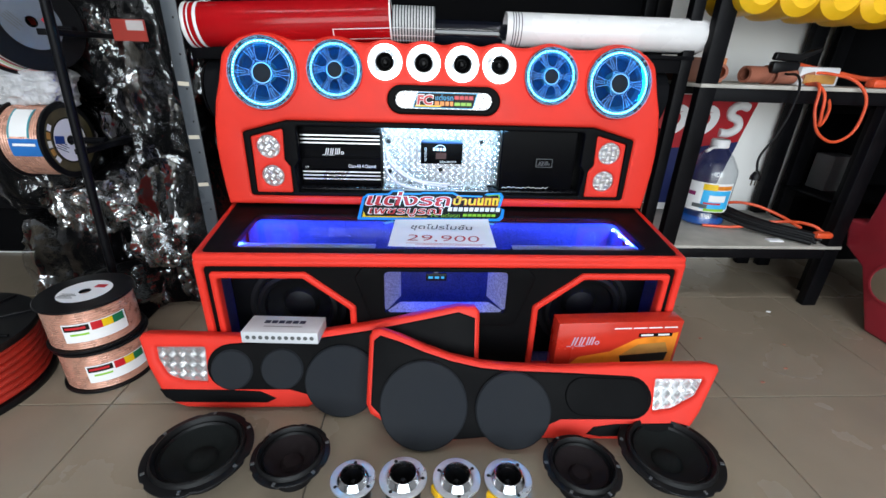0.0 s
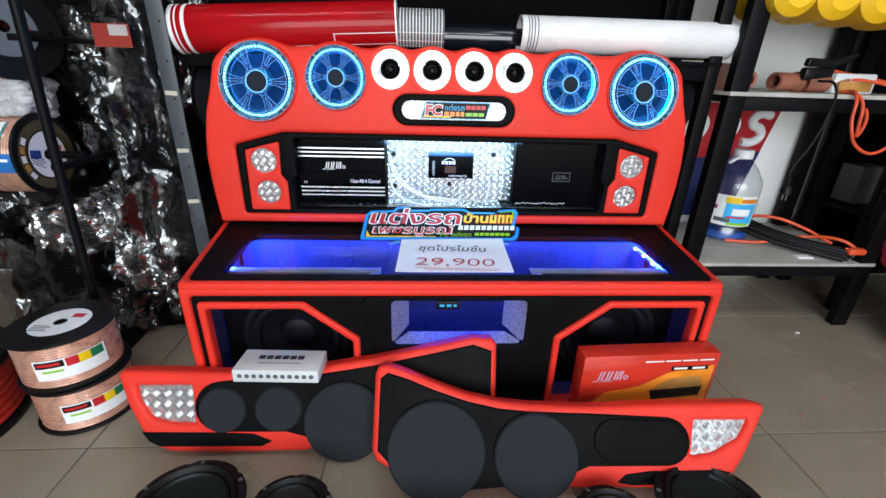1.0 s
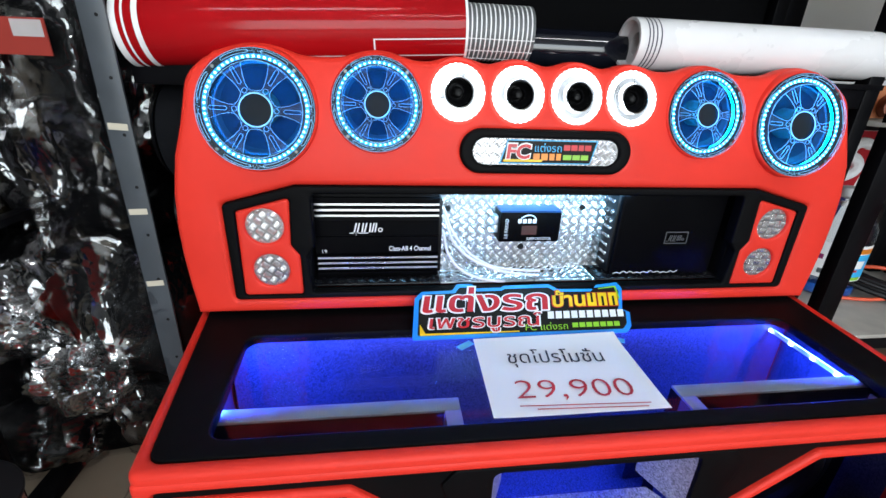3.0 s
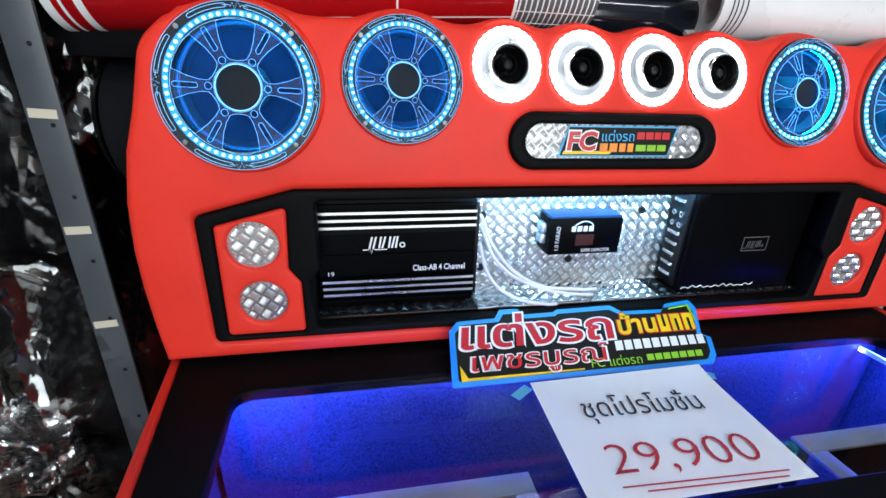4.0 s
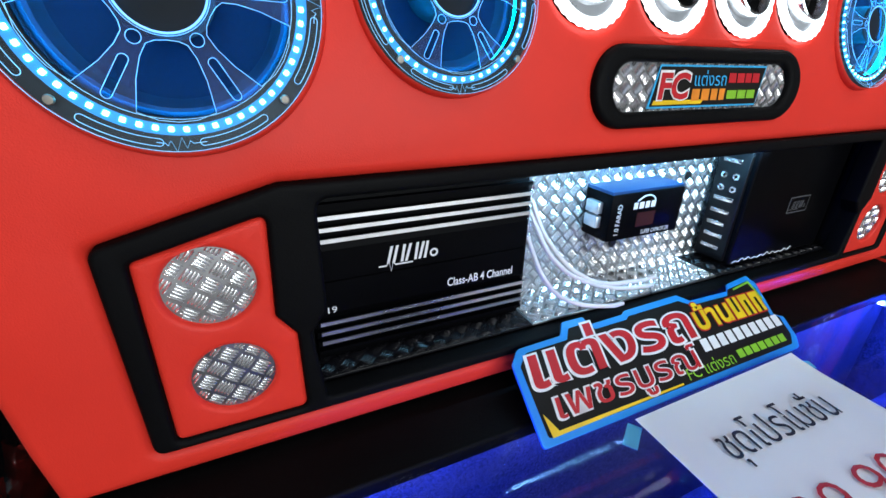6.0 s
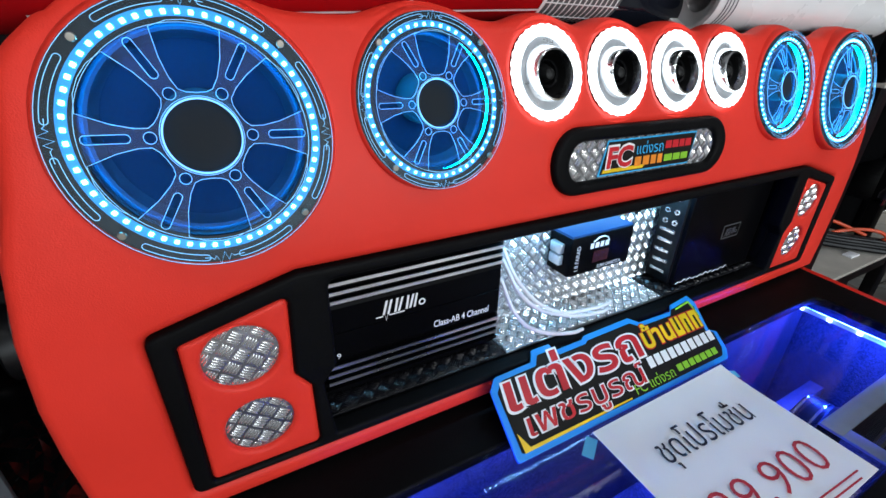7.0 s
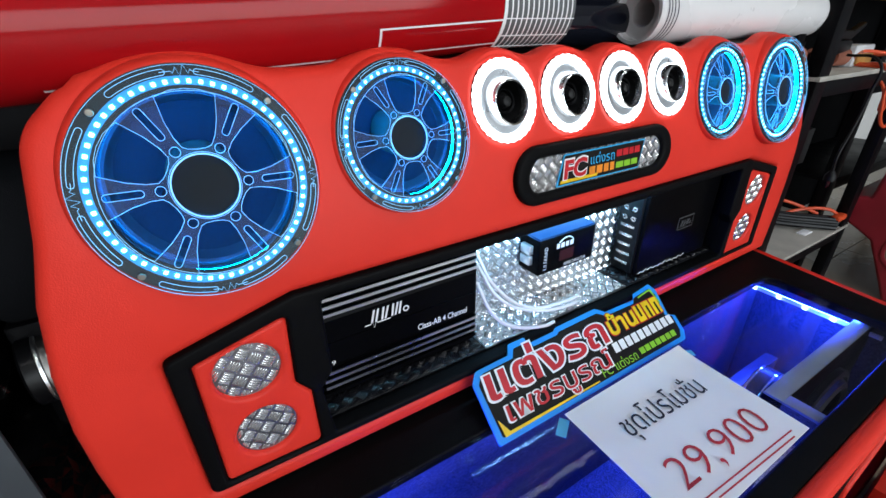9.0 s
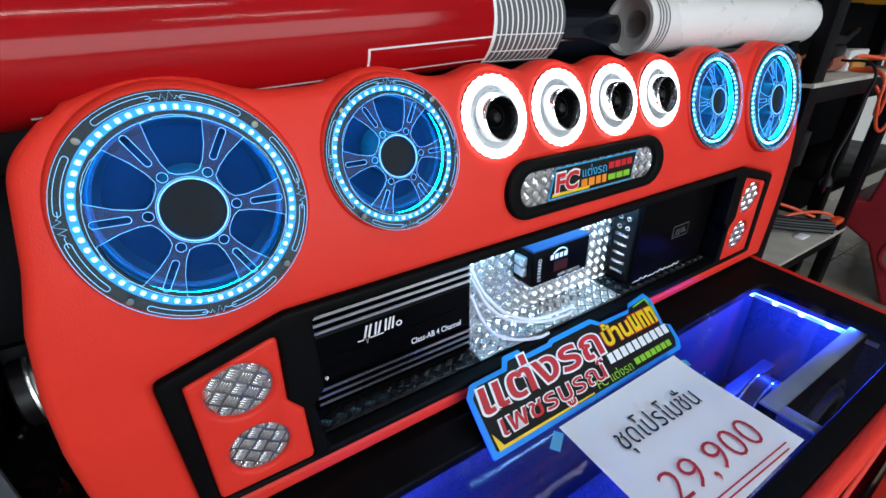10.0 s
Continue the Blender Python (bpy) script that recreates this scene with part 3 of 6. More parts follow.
def console():
    root = thing("speaker_console", (0, 1.5, 0.435), "red leatherette console with round lit speakers and black centre panel", "speaker console")
    top = [(x, crest(x)) for x in (0.655 - 0.01 * i for i in range(132))]
    side = rounded([(0.700, 0.825, 0.0), (0.684, 0.912, 0.06), (0.652, 0.942, 0.03), (0.638, 0.946, 0.0)], 8)
    flank = [(0.725, 0.436), (0.731, 0.50), (0.735, 0.57), (0.735, 0.63), (0.729, 0.70), (0.716, 0.77)]
    outer = [*flank, *side[:-1], *[p for p in top if abs(p[0]) < 0.636], *[(-x, z) for x, z in reversed([*flank, *side[:-1]])]]
    panel = rounded([(-0.645, 0.468, 0.012), (0.645, 0.468, 0.012), (0.645, 0.678, 0.012), (0.505, 0.716, 0.02), (-0.505, 0.716, 0.02), (-0.645, 0.678, 0.012)])
    holes = [circle(x, z, r * 0.90, 64) for x, z, r in SPK] + [circle(t, 0.897, 0.050, 40) for t in TWT]
    holes += [stadium(0, 0.789, 0.352, 0.080), panel]
    rims = [[Vector(p) for p in loop] for loop in (outer, *holes)]
    ring8 = [Vector((0.017 * math.cos(k * math.pi / 4), 0.017 * math.sin(k * math.pi / 4))) for k in range(8)]
    inner = [p for p in (Vector((-0.70 + 0.0195 * i, 0.726 + 0.0195 * j)) for i in range(73) for j in range(12))
             if all(within(p + o, rims[0]) and not any(within(p + o, h) for h in rims[1:]) for o in ring8)]
    part("body", plate(outer, holes, 0.040, 0.012, inner=inner), RED, root, "padded red leatherette body", Matrix.Translation((0, CF - 0.003, 0)))
    part("back_panel", plate([(0.71, 0.45), (0.60, 0.86), (-0.60, 0.86), (-0.71, 0.45)], (), 0.012), BLACK, root, "", Matrix.Translation((0, CF + 0.106, 0)))
    opening = rounded([(-0.484, 0.482, 0.006), (0.484, 0.482, 0.006), (0.492, 0.565, 0.006), (0.475, 0.588, 0.006), (0.475, 0.700, 0.012), (-0.475, 0.700, 0.012), (-0.475, 0.588, 0.006), (-0.492, 0.565, 0.006)])
    pods = []
    for s in (-1, 1):
        pts = [(s * 0.625, 0.478, 0.008), (s * 0.505, 0.478, 0.008), (s * 0.505, 0.568, 0.006), (s * 0.522, 0.592, 0.006), (s * 0.517, 0.692, 0.008), (s * 0.622, 0.664, 0.008)]
        pods.append(rounded(pts if s < 0 else pts[::-1]))
    frame_ob = part("centre_frame", plate(panel, [opening, *pods], 0.03, 0.005), BLACK, root, "black padded frame of the centre panel", Matrix.Translation((0, CF - 0.006, 0)))
    for s, loop in zip((-1, 1), pods):
        lamps = [circle(s * 0.570, 0.632, 0.037, 40), circle(s * 0.566, 0.535, 0.036, 40)]
        pod = part("lamp_pod", plate(loop, lamps, 0.03, 0.006), RED, root, "red padded lamp pod with two round tread plates", Matrix.Translation((0, CF - 0.004, 0)))
        for (cx, cz, r) in ((s * 0.570, 0.632, 0.0375), (s * 0.566, 0.535, 0.0365)):
            disc = part("round_plate", lathe([(0, 0.0), (r, 0.0), (r, 0.004)], 40), TREAD, pod, "round aluminium tread plate", Matrix.Translation((cx, CF + 0.002, cz)))
            bars_on = tread_bars(-r, r, -r, r, lambda x, z, r=r: math.hypot(x, z) < r - 0.001)
            part("raised_tread", bars_on, TREAD_BAR, pod, "", Matrix.Translation((cx, CF + 0.0018, cz)) @ Matrix.Rotation(radians(20 + 25 * s), 4, "Y"))
    for x, z, r in SPK:
        lit_speaker(root, x, z, r, {-0.560: -2, -0.341: 0, 0.340: 0, 0.562: -3}[x], 60 if r > 0.1 else 50, CF - (0.0098 if r > 0.1 else 0.0064))
    for t in TWT:
        lit_tweeter(root, t, 0.897)
    badge = part("badge_frame", plate(stadium(0, 0.789, 0.362, 0.088), [stadium(0, 0.789, 0.308, 0.052)], 0.02, 0.007), BLACK, root, "black padded oval badge frame", Matrix.Translation((0, CF - 0.010, 0)))
    part("badge_plate", plate(stadium(0, 0.789, 0.312, 0.056), (), 0.004), TREAD, badge, "aluminium tread plate", Matrix.Translation((0, CF - 0.002, 0)))
    part("raised_tread", tread_bars(-0.156, 0.156, -0.028, 0.028, lambda x, z: abs(x) < 0.128 and abs(z) < 0.0265 or math.hypot(abs(x) - 0.128, z) < 0.026, 0.0135), TREAD_BAR, badge, "",
         Matrix.Translation((0, CF - 0.0022, 0.789)))
    k, y = 1.13, CF - 0.0058
    place = Matrix.Translation((0, 0, 0.789)) @ Matrix.Diagonal((k, 1, k * 0.97, 1)) @ Matrix.Translation((0, 0, -0.789))

    def stick(name, mesh, material, x, yy, z, label=""):
        part(name, mesh, material, badge, label, place @ Matrix.Translation((x, yy, z)))

    stick("badge_sticker", plate([(-0.088, 0.768), (0.083, 0.768), (0.095, 0.811), (-0.074, 0.811)], (), 0.001), SIGN_CYAN, 0, CF - 0.0045, 0, "blue edged printed sticker")
    stick("badge_sticker_field", plate([(-0.085, 0.770), (0.082, 0.770), (0.092, 0.809), (-0.073, 0.809)], (), 0.0008), SIGN_BLACK, 0, CF - 0.0052, 0, "dark printed field")
    stick("badge_sticker_field", plate([(-0.082, 0.7715), (-0.010, 0.7715), (-0.006, 0.776), (-0.080, 0.776)], (), 0.0004), SIGN_YELLOW, 0, CF - 0.0054, 0, "gold printed corner")
    stick("badge_letters_edge", lettering("FC", 0.049, 0.031, grow=0.075, shear=0.1), WHITE_PRINT, -0.078, y, 0.775)
    stick("badge_letters", lettering("FC", 0.045, 0.027, grow=0.035, shear=0.1), SIGN_RED, -0.076, y - 0.0005, 0.7765, "red letters")
    stick("badge_script", lettering("แต่งรถ", 0.050, 0.016), SIGN_CYAN, -0.024, y, 0.790, "blue script")
    stick("badge_bar", bars([(0.030, 0.042), (0.044, 0.056), (0.058, 0.068), (0.070, 0.082)], 0.793, 0.803, 0), SIGN_RED, 0, y, 0)
    stick("badge_bar_low", bars([(-0.026, -0.014), (-0.011, 0.001), (0.004, 0.014), (0.017, 0.026)], 0.775, 0.787, 0), ORANGE, 0, y, 0)
    stick("badge_bar_green", bars([(0.030, 0.046), (0.048, 0.062), (0.064, 0.078)], 0.776, 0.785, 0), SIGN_GREEN, 0, y, 0)
    # recess behind the opening
    part("recess_plate", block(-0.49, 0.49, CF + 0.100, CF + 0.104, 0.47, 0.715, 0), TREAD, root, "aluminium tread plate back of the recess")
    part("raised_tread", tread_bars(-0.26, 0.26, 0.488, 0.703, lambda x, z: abs(x) < 0.26 and 0.488 < z < 0.703), TREAD_BAR, root, "", Matrix.Translation((0, CF + 0.0998, 0)))
    # Floor ends use a darkened plate for the shade under the amplifiers
    for x0, x1, base, top in ((-0.49, -0.206, TREAD_SHADED, TREAD_SHADED), (-0.205, 0.168, TREAD, TREAD_BAR), (0.169, 0.49, TREAD_SHADED, TREAD_SHADED)):
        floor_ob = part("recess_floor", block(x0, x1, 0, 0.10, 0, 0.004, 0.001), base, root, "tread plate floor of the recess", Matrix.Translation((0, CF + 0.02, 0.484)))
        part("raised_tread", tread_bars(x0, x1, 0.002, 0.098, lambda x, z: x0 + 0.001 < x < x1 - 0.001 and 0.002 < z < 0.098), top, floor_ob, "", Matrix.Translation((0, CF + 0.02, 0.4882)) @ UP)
    for s in (-1, 1):
        part("recess_side", block(s * 0.492 - 0.004, s * 0.492 + 0.004, CF + 0.02, CF + 0.10, 0.47, 0.71, 0), BLACK, root)
    part("recess_top", block(-0.49, 0.49, CF + 0.02, CF + 0.10, 0.704, 0.712, 0), BLACK, root)
    # screw holes in the tread plate
    for x, z in ((-0.186, 0.640), (-0.184, 0.533), (0.0, 0.543), (0.144, 0.643)):
        part("cable_hole", lathe([(0, -0.0022), (0.007, -0.002), (0.008, 0.001)], 20), RUBBER, root, "", Matrix.Translation((x, CF + 0.0995, z)))
    # the upper part curves back above the centre panel; the round parts stay flat
    for ob in root.children_recursive:
        disc = ob if ob.name.startswith(("speaker", "tweeter")) else ob.parent
        if disc.name.startswith(("speaker.", "tweeter")) or disc.name == "speaker":
            cz = min((abs(c[0] - disc["cx"]), c[1]) for c in (*SPK, *((t, 0.897) for t in TWT)))[1]
            if ob.data.users > 1:
                ob.location.y += hood_flat(ob.location.z, cz)
            else:
                for v in ob.data.vertices:
                    v.co.y += hood_flat(v.co.z, cz)
        elif ob.data.users == 1:
            for v in ob.data.vertices:
                v.co.y += hood(v.co.z)


console()


def cut_logo(parent, x, y, z, w, material, m=None):
    """Plain shapes in place of a maker's mark: slanted strokes, a disc and a zigzag line."""
    h = w * 0.32
    bm = bmesh.new()
    for a, b in ((0.02, 0.10), (0.12, 0.20), (0.27, 0.33), (0.35, 0.44), (0.52, 0.57), (0.60, 0.68), (0.70, 0.76)):
        bm.faces.new([bm.verts.new(p) for p in ((x + a * w, y, z), (x + (a + 0.05) * w, y, z), (x + (b + 0.05) * w, y, z + h), (x + b * w, y, z + h))])
    ring = [bm.verts.new((x + 0.90 * w + 0.08 * w * math.cos(t), y, z + 0.25 * h + 0.08 * w * math.sin(t))) for t in (2 * math.pi * i / 20 for i in range(20))]
    inner = [bm.verts.new((x + 0.90 * w + 0.045 * w * math.cos(t), y, z + 0.25 * h + 0.045 * w * math.sin(t))) for t in (2 * math.pi * i / 20 for i in range(20))]
    for i in range(20):
        bm.faces.new([ring[i], ring[(i + 1) % 20], inner[(i + 1) % 20], inner[i]])
    zig = [(-0.12, -0.1), (0.02, -0.1), (0.06, 0.15), (0.10, -0.45), (0.14, 0.05), (0.18, -0.1), (0.5, -0.1)]
    for (a, b), (c, d) in zip(zig, zig[1:]):
        t = 0.045 * h
        bm.faces.new([bm.verts.new(p) for p in ((x + a * w, y, z + b * h - t), (x + c * w, y, z + d * h - t), (x + c * w, y, z + d * h + t), (x + a * w, y, z + b * h + t))])
    return part("maker_mark", bm, material, parent, "plain pale maker's mark", m)


def amplifier_finned():
    root = thing("car_amplifier", (-0.35, CF + 0.06, 0.488), "black finned car amplifier with bright aluminium ribs", "amplifier", "car amplifiers")
    x0, x1, f, z0, z1 = -0.482, -0.211, CF + 0.044, 0.490, 0.694
    prof = [(f + 0.052, z0), (f + 0.010, z0), (f + 0.008, z0 + 0.006)]
    ribs = []
    for base in (z0 + 0.012, z1 - 0.056):
        for k in range(4):
            zz = base + 0.0125 * k
            prof += [(f + 0.008, zz), (f, zz), (f, zz + 0.0045), (f + 0.008, zz + 0.0045)]
            ribs.append(zz)
        if base < 0.55:
            prof += [(f + 0.004, z0 + 0.062), (f + 0.004, z0 + 0.100), (f + 0.006, z0 + 0.101), (f + 0.004, z0 + 0.102), (f + 0.004, z1 - 0.066)]
    prof += [(f + 0.010, z1), (f + 0.052, z1)]
    bm = bmesh.new()
    a = [bm.verts.new((x0, y, z)) for y, z in prof]
    b = [bm.verts.new((x1, y, z)) for y, z in prof]
    for i in range(len(prof)):
        j = (i + 1) % len(prof)
        bm.faces.new([a[i], a[j], b[j], b[i]])
    bm.faces.new(a[::-1])
    bm.faces.new(b)
    bmesh.ops.recalc_face_normals(bm, faces=bm.faces)
    part("housing", bm, ANODISED, root, "black anodised finned housing", angle=20)
    for i, zz in enumerate(ribs):
        if i in (0, 7):
            continue
        part("rib", block(x0 + 0.004, x1 - 0.001, f - 0.0012, f + 0.0006, zz, zz + 0.0045, 0), BRIGHT, root, "bright aluminium rib")
    part("connector_strip", block(x1, x1 + 0.008, f + 0.012, f + 0.05, z0 + 0.01, z1 - 0.02, 0.001), BLACK_PLASTIC, root)
    for k in range(9):
        zz = z0 + 0.022 + k * 0.019
        part("terminal", block(x1 + 0.0075, x1 + 0.0125, f + 0.014, f + 0.030, zz, zz + 0.010, 0.001), CHROME, root)
    cut_logo(root, -0.400, f + 0.0034, 0.601, 0.066, WHITE_PRINT)
    part("model_text", lettering("Class-AB 4 Channel", 0.094, 0.0115, grow=0.012), WHITE_PRINT, root, "white model lettering", Matrix.Translation((-0.322, f + 0.0034, 0.556)))
    part("number_text", lettering("19", 0.010, 0.008), WHITE_PRINT, root, "", Matrix.Translation((-0.468, f + 0.0034, 0.552)))


def amplifier_plain():
    root = thing("car_amplifier", (0.33, CF + 0.06, 0.488), "plain black car amplifier with controls along one end", "amplifier", "car amplifiers")
    x0, x1, f, z0, z1 = 0.205, 0.466, CF + 0.030, 0.494, 0.700
    part("housing", plate(rect(x0, x1, z0, z1, 0.006), (), 0.065, 0.004), ANODISED, root, "smooth black housing", Matrix.Translation((0, f, 0)))
    part("end_panel", block(x0 - 0.006, x0 + 0.001, f + 0.008, f + 0.060, z0 + 0.006, z1 - 0.006, 0.001), BLACK_PLASTIC, root, "control panel")
    rnd = random.Random(4)
    for k in range(8):
        zz = z0 + 0.024 + 0.0215 * k
        if k in (5, 6):
            for yy in (0.022, 0.042):
                part("socket", lathe([(0.0025, -0.004), (0.0055, -0.004), (0.006, 0.002)], 14), CHROME, root, "", Matrix.Translation((x0 - 0.006, f + yy, zz)) @ Matrix.Rotation(radians(-90), 4, "Z"))
        else:
            part("terminal", block(x0 - 0.010, x0 - 0.005, f + 0.016 + rnd.random() * 0.008, f + 0.050, zz, zz + 0.007, 0.001), CHROME, root)
    part("mark_plate", bars([(0.329, 0.387)], 0.574, 0.604), GREY_PRINT, root, "", Matrix.Translation((0, f - 0.0006, 0)))
    part("mark_field", bars([(0.331, 0.385)], 0.576, 0.602), ANODISED, root, "", Matrix.Translation((0, f - 0.0010, 0)))
    cut_logo(root, 0.337, f - 0.0014, 0.582, 0.042, GREY_PRINT)
    part("script_bar", tube([(0.215 + 0.0088 * i, f - 0.0008, 0.499 + (0.0045 if i % 2 else -0.0012) * (0.6 + 0.4 * math.cos(i * 2.3))) for i in range(20)], 0.0009, 1), WHITE_PRINT, root, "unreadable white script")


def capacitor():
    root = thing("super_capacitor", (0.06, CF + 0.08, 0.58), "small black capacitor box with blue top and white print", "capacitor")
    x0, x1, f, z0, z1 = -0.072, 0.072, CF + 0.046, 0.575, 0.646
    part("case", block(x0, x1, f, CF + 0.0995, z0, z1, 0.003), ANODISED, root, "black case")
    part("top_cover", block(x0 + 0.001, x1 - 0.001, f + 0.002, CF + 0.099, z1 - 0.001, z1 + 0.004, 0.001), mat("blue_fins", (0.006, 0.045, 0.14), 0.45, 0.3), root, "blue top")
    for k in range(2):
        part("terminal_block", block(x0 - 0.009, x0 + 0.001, f + 0.016, f + 0.042, z0 + 0.018 + 0.021 * k, z0 + 0.036 + 0.021 * k, 0.002), SATIN, root)
    part("display", bars([(-0.02, 0.016)], z0 + 0.018, z0 + 0.040), mat("dark_red_display", (0.05, 0.015, 0.015), 0.15), root, "dark red display window", Matrix.Translation((0, f - 0.0006, 0)))
    part("print_text", lettering("SUPER CAPACITOR", 0.058, 0.0065), WHITE_PRINT, root, "white lettering", Matrix.Translation((-0.006, f - 0.0006, z0 + 0.005)))
    part("rating_text", lettering("1.0 FARAD", 0.046, 0.008), WHITE_PRINT, root, "white lettering", Matrix.Translation((x0 + 0.020, f - 0.0006, z0 + 0.010)) @ Matrix.Rotation(radians(-90), 4, "Y"))
    part("print_mark", bars([(-0.030, -0.022), (-0.019, -0.010), (-0.007, 0.001), (0.004, 0.013)], z0 + 0.046, z0 + 0.056), WHITE_PRINT, root, "", Matrix.Translation((0, f - 0.0006, 0)))
    part("print_swoosh", tube([(-0.024, f - 0.0006, z0 + 0.058), (-0.008, f - 0.0006, z0 + 0.065), (0.008, f - 0.0006, z0 + 0.061), (0.012, f - 0.0006, z0 + 0.055)], 0.0011, 1), WHITE_PRINT, root)


def recess_wires():
    y = CF + 0.08
    runs = (((-0.200, y - 0.02, 0.652), (-0.176, y - 0.035, 0.595), (-0.105, y - 0.05, 0.530), (-0.010, y - 0.055, 0.512), (0.03, y - 0.05, 0.508)),
            ((-0.200, y - 0.02, 0.635), (-0.170, y - 0.045, 0.570), (-0.090, y - 0.055, 0.520), (0.000, y - 0.060, 0.503), (0.02, y - 0.055, 0.500)),
            ((-0.200, y - 0.02, 0.600), (-0.185, y - 0.05, 0.545), (-0.150, y - 0.060, 0.512), (-0.085, y - 0.078, 0.498), (-0.06, y - 0.075, 0.495)))
    for pts in runs:
        single("speaker_wire", tube(pts, 0.0032, 3), TUBE_CLEAR, "milky clear twin speaker wire coming out of the amplifier", "cable", "amplifier wires")


area_lamp("recess_strip_light", (0.0, CF + 0.030, 0.698), (0.0, CF + 0.10, 0.642), 0.44, 0.010, 1.5, (0.24, 0.64, 1.0))
amplifier_finned()
amplifier_plain()
capacitor()
recess_wires()


# ---------------------------------------------------------------- lower enclosure with the glass top
TOP = 0.428


def half(y):
    return 0.668 + (y - 1.0) * 0.15


def opening_loop(s, grow):
    """Six-sided opening for a woofer; grow widens it."""
    g = grow
    pts = [(s * (0.632 - 0.018 + g), 0.060 - g, 0.012), (s * (0.632 - 0.018 + g), 0.358 + g, 0.012), (s * (0.388 - g * 0.4), 0.358 + g, 0.014),
           (s * (0.268 - g), 0.262 + g * 0.5, 0.014), (s * (0.268 - g), 0.060 - g, 0.012)]
    return rounded(pts if s < 0 else pts[::-1])


def enclosure():
    root = thing("subwoofer_enclosure", (0, 1.26, 0), "red and black leatherette subwoofer enclosure with lit glass top", "subwoofer box")
    a, b = 1.0, 1.54
    ha, hb = half(a), half(b)
    u = [(-ha, a + 0.02), (-ha + 0.02, a + 0.02), (-hb + 0.02, b - 0.02), (hb - 0.02, b - 0.02), (ha - 0.02, a + 0.02), (ha, a + 0.02), (hb, b), (-hb, b)]
    part("shell", plate(u, (), 0.40, 0.004, True), RED, root, "red leatherette side and back walls", Matrix.Translation((0, 0, 0.41)))
    rim = rounded([(-ha, a - 0.004, 0.02), (ha, a - 0.004, 0.02), (hb, b, 0.02), (-hb, b, 0.02)])
    field = rounded([(-half(1.02) + 0.018, 1.020, 0.03), (half(1.02) - 0.018, 1.020, 0.03), (half(1.5) - 0.016, 1.50, 0.03), (-half(1.5) + 0.016, 1.50, 0.03)])
    part("top_rim", plate(rim, [field], 0.036, 0.010, True), RED, root, "padded red leatherette rim", Matrix.Translation((0, 0, TOP)))
    pane = rounded([(-0.588, 1.055, 0.03), (0.578, 1.055, 0.03), (0.594, 1.322, 0.03), (-0.606, 1.322, 0.03)])
    part("top_frame", plate(field, [pane], 0.020, 0.004, True), BLACK, root, "black leatherette frame round the glass", Matrix.Translation((0, 0, TOP - 0.002)))
    glass = part("glass_pane", plate(rounded([(-0.592, 1.050, 0.03), (0.582, 1.050, 0.03), (0.598, 1.327, 0.03), (-0.610, 1.327, 0.03)]), (), 0.003, 0, True), GLASS, root, "clear glass top", Matrix.Translation((0, 0, TOP - 0.004)))
    glass.visible_shadow = False
    hole = rect(-0.645, 0.645, 0.030, 0.393, 0.016)
    part("front_frame", plate(rect(-0.668, 0.668, 0.006, 0.414, 0.012), [hole], 0.034, 0.009), RED, root, "padded red leatherette front frame", Matrix.Translation((0, 0.994, 0)))
    window = rect(-0.170, 0.172, 0.248, 0.379, 0.016)
    loops = [opening_loop(s, 0.010) for s in (-1, 1)]
    part("front_panel", plate(rect(-0.650, 0.650, 0.026, 0.397, 0.012), [window, *loops], 0.016), BLACK, root, "black leatherette front panel", Matrix.Translation((0, 1.004, 0)))
    hexagon = rounded([(-0.172, 0.205, 0.01), (0.172, 0.205, 0.01), (0.205, 0.215, 0.01), (0.250, 0.362, 0.01), (0.228, 0.391, 0.01), (-0.228, 0.391, 0.01), (-0.250, 0.362, 0.01), (-0.205, 0.215, 0.01)])
    part("window_panel", plate(hexagon, [window], 0.007, 0.003), BLACK, root, "raised black panel round the window", Matrix.Translation((0, 0.9985, 0)))
    for s in (-1, 1):
        part("opening_frame", plate(opening_loop(s, 0.018), [opening_loop(s, 0.0)], 0.034, 0.007), RED, root, "padded red frame of the woofer opening", Matrix.Translation((0, 0.994, 0)))
    # inside
    part("bottom_board", block(-0.64, 0.64, 1.02, 1.52, 0.012, 0.030, 0), GLITTER_DARK, root, "dark glitter lining")
    part("inner_back", block(-0.66, 0.66, 1.352, 1.364, 0.03, 0.408, 0), GLITTER_DARK, root, "dark glitter lining")
    for s in (-1, 1):
        bm = block(-0.005, 0.005, 1.02, 1.36, 0.03, 0.408, 0)
        for v in bm.verts:
            v.co.x = v.co.x + s * (half(v.co.y) - 0.045)
        part("inner_side", bm, GLITTER_DARK, root, "dark glitter lining")
        baffle = plate(rect(min(s * 0.204, s * 0.632), max(s * 0.204, s * 0.632), 0.03, 0.396), [circle(s * 0.44, 0.205, 0.118, 48)], 0.030)
        part("baffle", baffle, BLACK, root, "black board carrying the woofer", Matrix.Translation((0, 1.112, 0)))
        part("board_edge", block(min(s * 0.204, s * 0.632), max(s * 0.204, s * 0.632), 1.112, 1.142, 0.396, 0.401, 0.001), GREY_MDF, root, "pale grey board edge")
        part("board_edge", block(min(s * 0.204, s * 0.232), max(s * 0.204, s * 0.232), 1.022, 1.112, 0.396, 0.401, 0.001), GREY_MDF, root, "pale grey board edge")
        part("chamber_end", block(min(s * 0.204, s * 0.232), max(s * 0.204, s * 0.232), 1.022, 1.112, 0.03, 0.396, 0.001), GLITTER_DARK, root, "grey board end of the woofer chamber")
